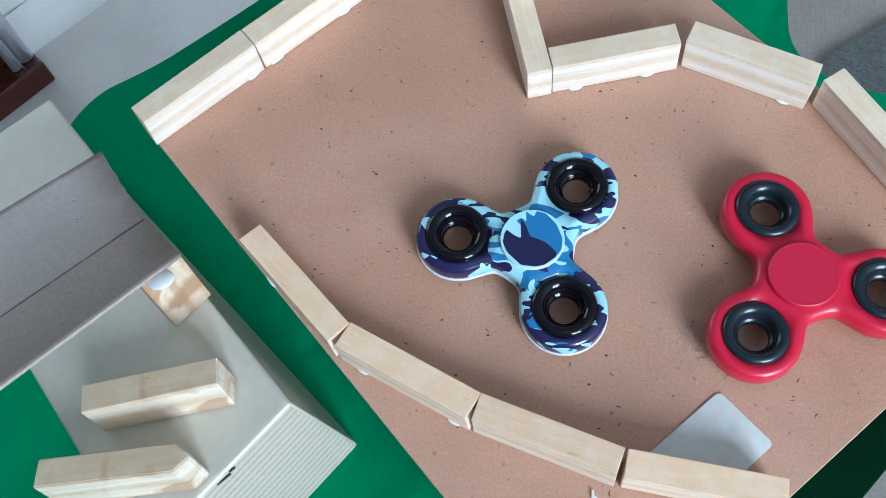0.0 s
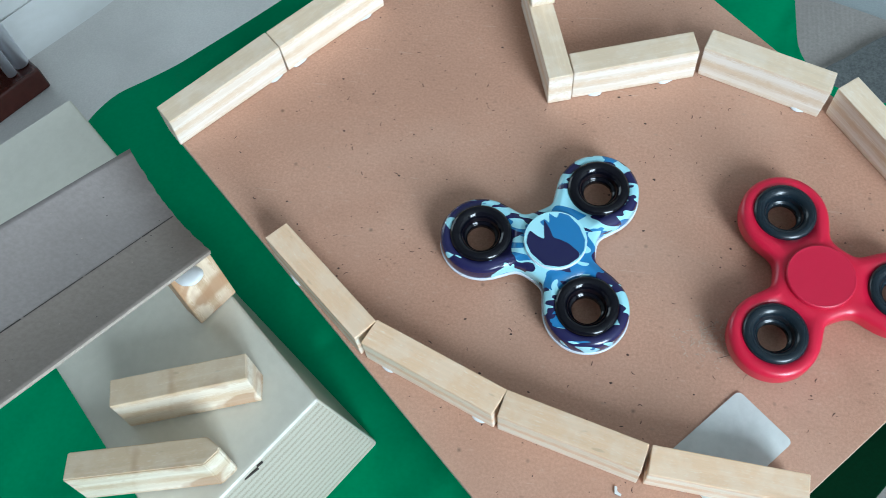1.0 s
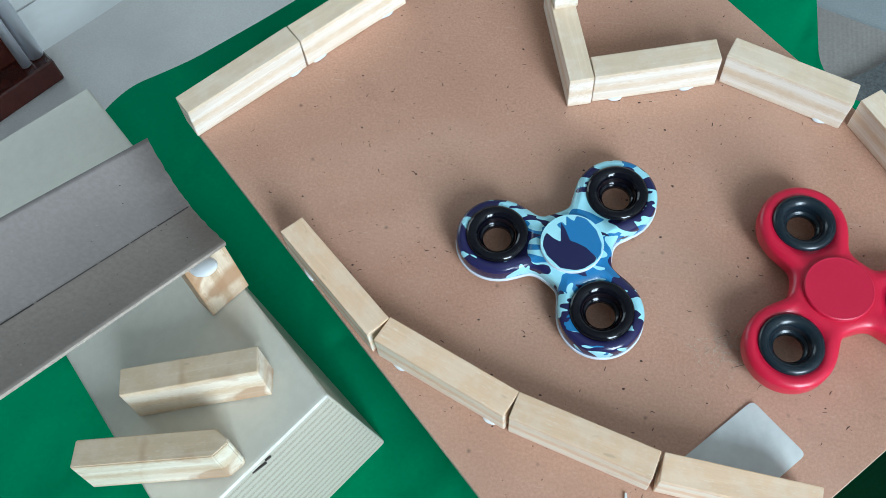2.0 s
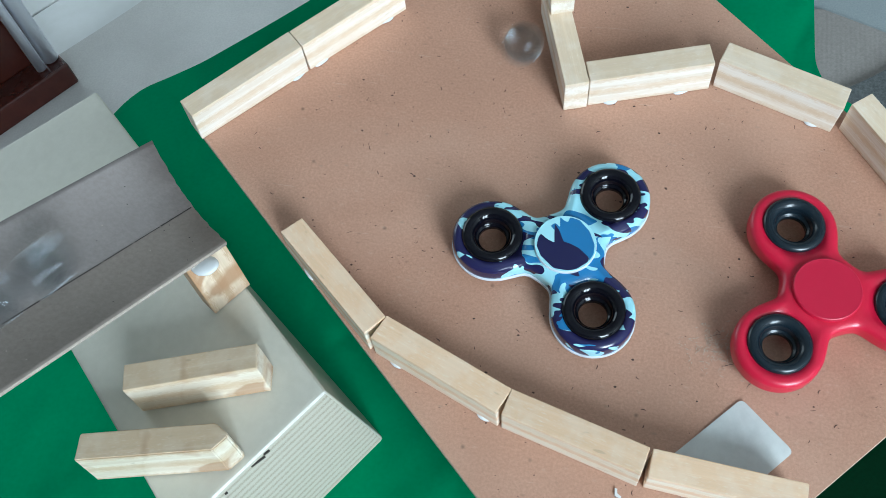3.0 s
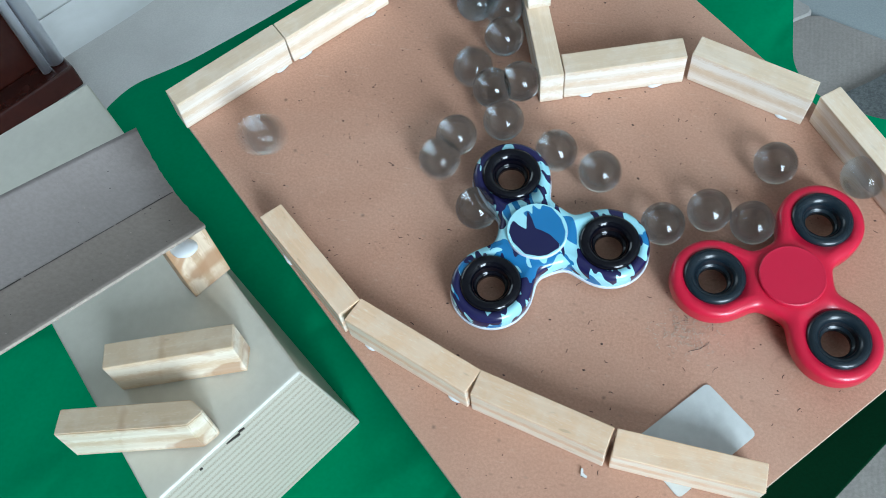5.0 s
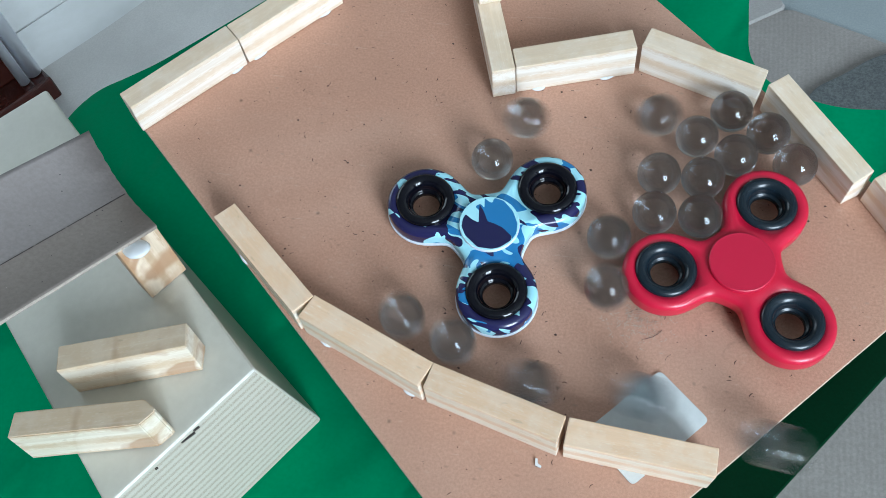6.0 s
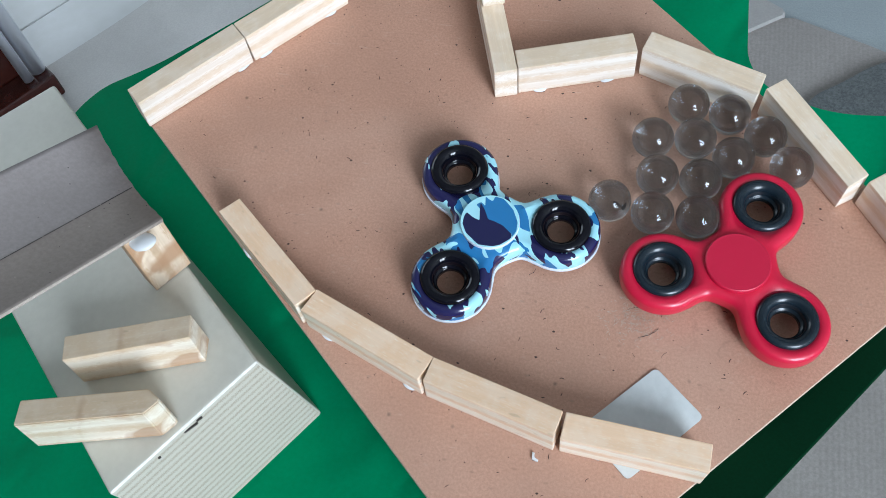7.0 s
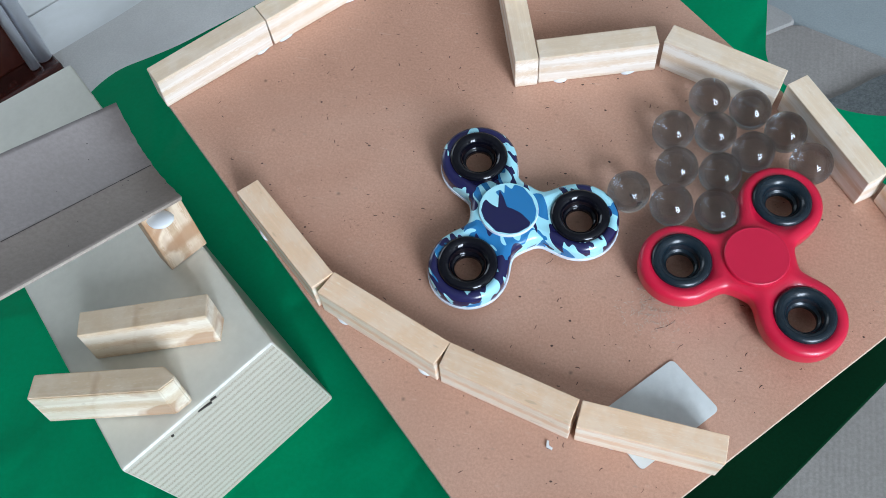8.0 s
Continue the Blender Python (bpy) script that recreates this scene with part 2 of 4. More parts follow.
PLASTER = speckled("grey_plaster", (0.33, 0.33, 0.32), (0.37, 0.37, 0.36), 90, 0.9, 0.1, 0.001, 3)
FRAME = material("white_frame", (0.78, 0.78, 0.77), 0.4)
PAPER = speckled("tracing_card", (0.60, 0.62, 0.60), (0.66, 0.68, 0.66), 300, 0.35, 0.05, 0.0001, 70)


# ---- mesh helpers ----
def part(name, bm, mat, parent=None, label="", smooth=False):
    me = bpy.data.meshes.new(name)
    bmesh.ops.recalc_face_normals(bm, faces=bm.faces)
    for f in bm.faces:
        f.smooth = smooth
    bm.to_mesh(me)
    bm.free()
    for m in mat if isinstance(mat, (list, tuple)) else [mat]:
        me.materials.append(m)
    ob = new(name, me)
    if parent:
        ob.parent = parent
    if label:
        ob["label"] = label
    return ob


def box(l, w, h, bevel=0.0006, seg=2, base=True):
    """A box with worn edges; it stands on z = 0 unless base is off."""
    bm = bmesh.new()
    bmesh.ops.create_cube(bm, size=1)
    bmesh.ops.scale(bm, vec=(l, w, h), verts=bm.verts)
    if base:
        bmesh.ops.translate(bm, vec=(0, 0, h / 2), verts=bm.verts)
    if bevel:
        bmesh.ops.bevel(bm, geom=list(bm.edges), offset=bevel, segments=seg, affect="EDGES", profile=0.6)
    return bm


def lathe(profile, n=48, closed=True):
    """A body of revolution from (radius, height) pairs; closed joins the last to the first."""
    bm = bmesh.new()
    rings = [[bm.verts.new((r * math.cos(2 * math.pi * i / n), r * math.sin(2 * math.pi * i / n), z)) for i in range(n)] for r, z in profile]
    pairs = list(zip(rings, rings[1:])) + ([(rings[-1], rings[0])] if closed else [])
    for a, b in pairs:
        for i in range(n):
            bm.faces.new((a[i], a[(i + 1) % n], b[(i + 1) % n], b[i]))
    if not closed:
        bm.faces.new(rings[0])
        bm.faces.new(rings[-1])
    return bm


def slab(outline, z0, z1, bevel=0.0):
    """An upright prism over an outline."""
    bm = bmesh.new()
    low = [bm.verts.new((x, y, z0)) for x, y in outline]
    top = [bm.verts.new((x, y, z1)) for x, y in outline]
    bm.faces.new(low)
    cap = bm.faces.new(top)
    k = len(outline)
    for i in range(k):
        bm.faces.new((low[i], low[(i + 1) % k], top[(i + 1) % k], top[i]))
    if bevel:
        bmesh.ops.bevel(bm, geom=list(cap.edges), offset=bevel, segments=4, affect="EDGES", profile=0.5)
    return bm


def rounded(points, r, n=6):
    """An outline with rounded corners."""
    out = []
    k = len(points)
    for i in range(k):
        p, a, b = Vector(points[i]), Vector(points[i - 1]), Vector(points[(i + 1) % k])
        da, db = (a - p), (b - p)
        d = min(r, da.length * 0.45, db.length * 0.45)
        s, e = p + da.normalized() * d, p + db.normalized() * d
        for j in range(n + 1):
            t = j / n
            out.append(tuple((1 - t) ** 2 * s + 2 * t * (1 - t) * p + t * t * e))
    return out


# ---- setting: room ----
FLOOR_Z = -0.43


def build_room():
    x0, x1, y0, y1, top = -1.8, 3.0, -1.9, 2.2, 2.0
    base = tagged(part("floor", slab([(x0, y0), (x1, y0), (x1, y1), (x0, y1)], FLOOR_Z - 0.1, FLOOR_Z - 0.004), GROUT), "pale grey tiled floor with grey joints", "floor", kind="structure")
    size, gap = 0.60, 0.0025
    turn = Matrix.Rotation(radians(54.25), 4, "Z")
    tile = box(size - gap, size - gap, 0.004, 0.0012, 1)
    first = part("tile", tile, FLOOR, base)
    for i in range(-5, 7):
        for j in range(-6, 6):
            p = turn @ Vector((i * size - 0.42, j * size + 0.1306, 0))
            if not (x0 + 0.42 < p.x < x1 - 0.42 and y0 + 0.42 < p.y < y1 - 0.42):
                continue
            t = first if (i, j) == (0, 0) else first.copy()
            if t is not first:
                scene.collection.objects.link(t)
            t.matrix_basis = Matrix.Translation((p.x, p.y, FLOOR_Z - 0.004)) @ turn
    tagged(part("ceiling", slab([(x0, y0), (x1, y0), (x1, y1), (x0, y1)], top, top + 0.1), PLASTER), "plain white ceiling", "ceiling", kind="structure")

    def wall(name, along, at, a, b, hole=None):
        """hole: from, to, sill, head."""
        bm = bmesh.new()
        spans = [(a, b, FLOOR_Z, top)] if not hole else [(a, hole[0], FLOOR_Z, top), (hole[1], b, FLOOR_Z, top), (hole[0], hole[1], FLOOR_Z, hole[2]), (hole[0], hole[1], hole[3], top)]
        for s, e, lo, hi in spans:
            if hi - lo < 1e-4:
                continue
            tmp = bmesh.ops.create_cube(bm, size=1)["verts"]
            c, d = ((s + e) / 2, at), (e - s, 0.12)
            if along == "y":
                c, d = c[::-1], d[::-1]
            bmesh.ops.scale(bm, vec=(d[0], d[1], hi - lo), verts=tmp)
            bmesh.ops.translate(bm, vec=(c[0], c[1], (hi + lo) / 2), verts=tmp)
        tagged(part(name, bm, PLASTER), "plain pale grey plaster wall", "wall", kind="structure")

    wall("wall_south", "x", y0 - 0.06, x0, x1, (1.12, 2.38, 0.15, 1.81))
    wall("wall_north", "x", y1 + 0.06, x0, x1)
    wall("wall_west", "y", x0 - 0.06, y0, y1, (0.6, 1.6, FLOOR_Z, 1.6))
    wall("wall_east", "y", x1 + 0.06, y0, y1)
    win = tagged(new("window_1"), "white framed two-light window letting in daylight", "window", kind="structure")
    win.matrix_world = pose(1.75, y0 - 0.06, 0.15)
    for x, z, w, h in ((-0.603, 0, 0.05, 1.66), (0.603, 0, 0.05, 1.66), (0, 0, 0.08, 1.66)):
        part("upright", box(w, 0.05, h, 0.003), FRAME, win).location = (x, 0, z)
    for z in (0.0, 1.61):
        part("rail", box(1.156, 0.045, 0.05, 0.003), FRAME, win).location = (0, 0, z)


build_room()


def build_rug():
    z = FLOOR_Z
    pts = [(-1.0, 0.20), (-0.80, 0.46), (-0.718, 0.565), (-0.672, 0.625), (-0.63, 0.69), (-0.45, 0.92), (-0.06, 1.08), (-0.06, -0.9), (-1.0, -0.9)]
    tagged(part("rug", slab(rounded(pts, 0.05), z + 0.0005, z + 0.012, 0.004), RUG), "pale grey ribbed woven floor rug under the table", "rug")
    # shaded floor painted as a blue-grey sheet; unseen part dulls floor by the window
    pts = [(-0.056, -1.88), (-0.056, 1.08), (2.98, 1.08), (2.98, -1.88)]
    tagged(part("carpet", slab(rounded(pts, 0.02), z + 0.0005, z + 0.0118, 0.003), SHADED_FLOOR), "plain blue-grey sheet coloured as the shaded floor", "carpet")
    runner = tagged(new("floor_runner"), "brownish grey ribbed floor runner with a folded end", "rug")
    runner.location = (0, 0, z + 0.0122)
    pts = [(0.0, 0.555), (0.135, 0.641), (0.2178, 0.595), (0.45, 0.44), (0.9, 0.1), (0.9, -0.5), (0.0, -0.5)]
    part("ribbed_field", slab(rounded(pts, 0.01), 0, 0.004, 0.001), RUNNER, runner)
    pts = [(-0.02, 0.545), (0.06, 0.589), (0.1352, 0.6412), (0.110, 0.662), (0.086, 0.672), (-0.02, 0.69)]
    part("folded_end", slab(rounded(pts, 0.008), 0, 0.009, 0.003), RUNNER_END, runner, "paler folded end")
    pts = [(0.145, 0.44), (0.155, 0.515), (0.187, 0.537), (0.215, 0.562), (0.32, 0.60), (0.50, 0.50), (0.40, 0.36), (0.22, 0.34)]
    tagged(part("floor_mat", slab(rounded(pts, 0.02), z + 0.0164, z + 0.024, 0.003), RUG_DARK), "dark grey tufted mat lying on the runner", "mat")


build_rug()


def build_furniture():
    """The foot of a dark cabinet with a bright metal edge strip."""
    root = tagged(new("cabinet"), "dark red mahogany cabinet base with a chrome edge strip", "cabinet")
    root.matrix_world = pose(-0.688, 0.502, FLOOR_Z + 0.0125, 0, 0, -35)
    part("plinth", box(0.5, 0.30, 0.03, 0.004, 3), MAHOGANY, root, smooth=False).location = (-0.245, -0.150, 0)
    part("body", box(0.46, 0.27, 0.30, 0.003, 2), MAHOGANY, root).location = (-0.262, -0.160, 0.030)
    for x, y, rad in ((-0.018, -0.010, 0.009), (-0.034, -0.006, 0.006), (-0.012, -0.026, 0.006)):
        part("metal_strip", lathe([(rad - 0.002, 0.0), (rad, 0.001), (rad, 0.30), (rad - 0.002, 0.301)], 24, False), CHROME, root, "bright chrome corner strip", True).location = (x, y, 0.031)


build_furniture()

# ---- the green table ----
TABLE = [(-0.36, -0.30), (-0.074, -0.30), (0.0978, -0.064), (0.20, 0.0765), (0.21, 0.107), (0.120, 0.107), (0.094, 0.121), (0.0855, 0.138), (0.082, 0.30), (-0.05, 0.30),
         (-0.176, 0.160), (-0.206, 0.129), (-0.219, 0.119), (-0.232, 0.110), (-0.2395, 0.096), (-0.246, 0.06), (-0.250, 0.02), (-0.36, -0.05)]


def build_table():
    root = tagged(new("low_table"), "low table covered in bright green paper with rounded corner", "table")
    part("top", slab(rounded(TABLE, 0.016), -0.006, 0.0, 0.002), GREEN, root, smooth=False)
    for x, y in ((-0.33, -0.24), (-0.21, 0.07), (0.03, 0.25), (0.07, 0.13)):
        part("leg", box(0.03, 0.03, -FLOOR_Z - 0.006 - 0.0125, 0.002), BIG_WOOD, root).location = (x, y, FLOOR_Z + 0.0125)


build_table()


def build_edge_shade():
    """A dark green strip that paints the shade along the low edge of the table."""
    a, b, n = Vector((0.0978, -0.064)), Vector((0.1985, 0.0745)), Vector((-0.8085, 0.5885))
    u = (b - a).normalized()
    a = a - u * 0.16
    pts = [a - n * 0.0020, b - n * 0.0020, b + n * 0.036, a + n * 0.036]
    tagged(part("felt_strip", slab([tuple(p) for p in pts], 0.0004, 0.0022, 0.0004), SHADED_GREEN), "dark green strip painting the shade along the table edge", "felt strip")


build_edge_shade()


# ---- the sloping board ----
def build_board():
    u, v = Vector((0.745, -0.667)), Vector((0.667, 0.745))
    a = Vector((-0.1470, 0.0350))
    b = a + u * 0.2405
    pts = [tuple(p) for p in (a, b, b + v * 0.19, a + v * 0.19)]
    bm = slab(pts, -0.003, 0.0, 0.0003)
    for f in bm.faces:
        f.material_index = 1 if abs(f.normal.z) < 0.9 and f.calc_area() > 0 and max(v.co.z for v in f.verts) < 0.0001 and abs(f.normal.z) < 0.95 else 0
    ob = tagged(part("board", bm, [BOARD_MAT, BOARD_EDGE]), "thin brown hardboard playing board with specks and scuffs", "board")
    ob.matrix_world = BOARD
    rnd = random.Random(5)
    bm = bmesh.new()
    for i in range(620):
        p = a + u * rnd.uniform(0.004, 0.237) + v * rnd.uniform(0.004, 0.186)
        if rnd.random() < 0.5:
            r, t = rnd.choice((0.00012, 0.00014, 0.00018, 0.00022, 0.0003, 0.0004, 0.00055)), rnd.uniform(0, 6.28)
            bm.faces.new([bm.verts.new((p.x + r * rnd.uniform(0.6, 1.2) * math.cos(t + q), p.y + 0.8 * r * rnd.uniform(0.6, 1.2) * math.sin(t + q), 0.00012)) for q in (0, 1, 2, 3.1, 4.2, 5.2)])
            continue
        # a curling thread that tapers to both ends
        t, bend, step, w = rnd.uniform(0, 6.28), rnd.gauss(0, 0.35), rnd.choice((0.00010, 0.00014, 0.0002, 0.0003, 0.00045)), rnd.uniform(0.00007, 0.00018)
        pairs = []
        for q in (0.35, 1.0, 1.0, 0.9, 0.3):
            s = Vector((-math.sin(t), math.cos(t))) * w * q
            pairs.append([bm.verts.new((x.x, x.y, 0.00012)) for x in (p - s, p + s)])
            p = p + Vector((math.cos(t), math.sin(t))) * step
            t += bend
        for (a1, a2), (b1, b2) in zip(pairs, pairs[1:]):
            bm.faces.new((a1, b1, b2, a2))
    tagged(part("fibre_fleck", bm, material("dark_fibre", (0.065, 0.034, 0.024), 0.8), ob), kind="stuff")
    # a rubbed spot with lifted pale fibres and hairline cracks
    bm = bmesh.new()
    for i in range(260):
        p = Vector((rnd.gauss(0.0545, 0.0052), rnd.gauss(-0.0222, 0.0040)))
        l, w, t = rnd.uniform(0.0003, 0.0011), rnd.uniform(0.00008, 0.00018), rnd.gauss(0.5, 0.9)
        d, s = Vector((math.cos(t), math.sin(t))) * l, Vector((-math.sin(t), math.cos(t))) * w
        h = 0.00012 + rnd.uniform(0, 0.0004)
        vs = [bm.verts.new((x.x, x.y, z)) for x, z in ((p - d, 0.0001), (p - s, h), (p + d, 0.00015), (p + s, h))]
        bm.faces.new(vs)
    tagged(part("lifted_fibre", bm, BOARD_EDGE, ob), kind="stuff")
    bm = bmesh.new()
    cracks = [[(0.0622, -0.0166), (0.0627, -0.0185), (0.0623, -0.0202)], [(0.0621, -0.0236), (0.0608, -0.0252), (0.0592, -0.0265), (0.0570, -0.0277), (0.0551, -0.0284)], [(0.0655, -0.0319), (0.0643, -0.0330), (0.0637, -0.0345)],
              [(0.0160, -0.0112), (0.0174, -0.0098), (0.0180, -0.0080)], [(0.0505, -0.0190), (0.0525, -0.0178), (0.0548, -0.0170)]]
    for line in cracks:
        fine = []
        for (xa, ya), (xb, yb) in zip(line, line[1:]):
            for k in range(5):
                fine.append(Vector((xa + (xb - xa) * k / 5 + rnd.uniform(-1, 1) * 0.00012, ya + (yb - ya) * k / 5 + rnd.uniform(-1, 1) * 0.00012)))
        for a2, b2 in zip(fine, fine[1:]):
            d = (b2 - a2).normalized() * rnd.uniform(0.00003, 0.00012)
            e = Vector((-d.y, d.x))
            bm.faces.new([bm.verts.new((x.x, x.y, 0.00016)) for x in (a2 - e, b2 - e, b2 + e, a2 + e)])
    tagged(part("crack", bm, DARK_KNOT, ob), kind="stuff")
    return ob


build_board()


def build_props():
    """Two blocks that carry the raised end of the board, out of sight under it."""
    for x, y in ((-0.085, 0.045), (-0.02, 0.10), (0.075, -0.045), (0.125, 0.015)):
        p = BOARD @ Vector((x, y, -0.0034))
        ob = tagged(part("support_block", box(0.03, 0.02, p.z - 0.002, 0.0005), BLOCK), "plain pine block under the raised board", "wood block", "board supports")
        ob.matrix_world = pose(p.x, p.y, 0, 0, 0, 45)


build_props()

# ---- pine blocks ----
BL, BW, BH = 0.0455, 0.0088, 0.0155


def block_mesh(seed, length=BL):
    """A pine block, planed but not quite square, with softly worn edges and a shallow step along one side."""
    rnd = random.Random(seed)
    bm = box(length, BW, BH, 0.0, 0)
    for v in bm.verts:
        v.co += Vector((rnd.uniform(-1, 1) * 0.0004, rnd.uniform(-1, 1) * 0.00025, rnd.uniform(-1, 1) * 0.0002 if v.co.z > 0.001 else 0))
    bmesh.ops.bevel(bm, geom=list(bm.edges), offset=0.00035, segments=2, affect="EDGES", profile=0.55)
    return bm


def glue_blob(x, y, r, parent, seed=0, flat=0.35, wide=0.62):
    rnd = random.Random(seed)
    bm = bmesh.new()
    bmesh.ops.create_icosphere(bm, subdivisions=3, radius=r)
    for v in bm.verts:
        a = math.atan2(v.co.y, v.co.x)
        v.co *= 1 + 0.10 * math.sin(2 * a + seed) + 0.06 * math.sin(3 * a + 2 * seed) + rnd.uniform(-0.015, 0.015)
        v.co.z = max(v.co.z * flat, -0.0002)
        v.co.x *= 1.4
        v.co.y *= wide
    ob = part("glue_blob", bm, GLUE, parent, "dried white glue", True)
    ob.location = (x, y, 0.0003)
    return ob


def block_on_board(p, q, side, seed, glue=(), z=0.0, mat=None):
    """A block whose top edge runs from p to q; it lies to the given side of that edge (1: left of p to q)."""
    p, q = Vector(p), Vector(q)
    d = (q - p).normalized()
    nrm = Vector((-d.y, d.x)) * side
    c = (p + q) / 2 + nrm * BW / 2
    ob = tagged(part("wooden_block", block_mesh(seed, (q - p).length + 0.0005), mat or BLOCK), "honey-coloured pine block glued on edge as a rail" if mat else "pale pine block glued on edge as a rail on the board", "wood block", "rail blocks")
    ob.matrix_world = BOARD @ pose(c.x, c.y, z + 0.0002, 0, 0, math.degrees(math.atan2(d.y, d.x)))
    for i, (x, y) in enumerate(glue):
        glue_blob(x, y, 0.0020, ob, seed * 7 + i)
    return ob


E2 = BW / 2 - 0.0004
block_on_board((-0.1457, 0.0335), (-0.1145, 0.0692), -1, 1, [(0.0195, -E2), (-0.012, -E2 + 0.001)])
block_on_board((-0.1135, 0.0700), (-0.0835, 0.1042), -1, 2, [(-0.0175, -E2), (0.014, -E2)])
block_on_board((-0.0886, -0.0055), (-0.0528, -0.0355), -1, 3, [(-0.012, -E2), (0.018, -E2 + 0.001)], mat=WARM_BLOCK)
block_on_board((-0.0523, -0.0353), (-0.0090, -0.0522), -1, 4, [(-0.016, -E2), (0.018, -E2)], mat=WARM_BLOCK)
block_on_board((-0.0086, -0.0524), (0.0347, -0.0626), -1, 5, [(0.0, -E2 + 0.001)], mat=WARM_BLOCK)
block_on_board((0.0356, -0.0627), (0.0802, -0.0651), -1, 6, [(-0.01, -E2 + 0.001)], mat=WARM_BLOCK)
block_on_board((-0.0008, 0.0641), (-0.0155, 0.1072), 1, 7, [(0.01, E2 - 0.001)])
block_on_board((-0.0026, 0.0728), (0.0395, 0.0870), -1, 8, [(-0.014, -E2), (0.012, -E2)])
block_on_board((0.0469, 0.0886), (0.0890, 0.0748), -1, 9, [(0.015, -E2)])
block_on_board((0.0961, 0.0739), (0.1248, 0.0379), -1, 10, [(-0.02, -E2 + 0.001), (0.02, -E2 + 0.001)])
block_on_board((0.1247, 0.0350), (0.1487, 0.0030), 1, 11)
upper = block_on_board((-0.0105, 0.0945), (-0.0250, 0.1375), 1, 12, z=BH)
upper["label"] = "pale pine block stacked on another block"


# ---- the big timber and its pegs ----
KU, KV = Vector((-0.755, 0.656)), Vector((-0.656, -0.755))
K_TOP, K_LEN, K_WID = 0.0535, 0.187, 0.0602
K_ANGLE = math.degrees(math.atan2(KU.y, KU.x))


def skew(bm, ahead):
    """The timber was sawn a little out of square."""
    for v in bm.verts:
        y, z = v.co.y, v.co.z
        if ahead(v.co.x):
            v.co.x -= 0.0091 * (y + K_WID / 2) / K_WID
        v.co += Vector((0.0018, -0.0094, 0)) * (1 - z / K_TOP) * (0.5 - v.co.x / K_LEN)


def build_timber():
    root = tagged(new("timber_block"), "cream planed timber block standing on green paper", "timber")
    c = Vector((-0.0648, -0.0638)) + KU * K_LEN / 2 + KV * K_WID / 2
    root.matrix_world = pose(c.x, c.y, 0, 0, 0, K_ANGLE)
    bm = box(K_LEN, K_WID, K_TOP, 0.0016, 3)
    skew(bm, lambda x: x < 0)
    bm.normal_update()
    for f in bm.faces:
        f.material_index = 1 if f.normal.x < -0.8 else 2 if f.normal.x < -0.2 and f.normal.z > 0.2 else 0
    part("body", bm, [BIG_WOOD, END_GRAIN, PALE_EDGE], root, "cream faces, ribbed end grain and a white top edge")
    for y, z, l in ((-0.0010, 0.0024, 0.0052), (-0.0046, 0.0019, 0.0022), (0.0120, 0.0030, 0.0010)):
        chip = part("chip", box(0.0007, l, 0.0006, 0.0002), DARK_KNOT, root, "small dark knot")
        chip.location = (-K_LEN / 2 - 0.0047 - 0.150 * (y + 0.001), y, K_TOP - z)


build_timber()


def block_on_timber(p, q, seed, tip=False):
    p, q = Vector(p), Vector(q)
    d = (q - p).normalized()
    l = (q - p).length
    bm = block_mesh(seed, l)
    if tip:
        bm.free()
        h = BW / 2
        bm = slab([(-l / 2, -0.0006), (-l / 2 + 0.0042, -h), (l / 2, -h), (l / 2, h), (-l / 2 + 0.0042, h), (-l / 2, 0.0006)][::1], 0, BH, 0)
        bmesh.ops.bevel(bm, geom=list(bm.edges), offset=0.0004, segments=2, affect="EDGES")
    ob = tagged(part("wooden_block", bm, STAINED), "brown-stained pine block lying across the cream timber", "wood block", "blocks on the timber")
    ob.matrix_world = pose((p.x + q.x) / 2, (p.y + q.y) / 2, K_TOP + 0.0004, 0, 0, math.degrees(math.atan2(d.y, d.x)))
    return ob


block_on_timber((-0.0838, -0.0617), (-0.1253, -0.0750), 21)
block_on_timber((-0.0840, -0.0886), (-0.1304, -0.0990), 22, True)

# ---- the cardboard chute ----
CH_A, CH_B = Vector((-0.138, 0.0033, 0.0910)), Vector((-0.0985, -0.0320, 0.0862))


SAG = 0.0045


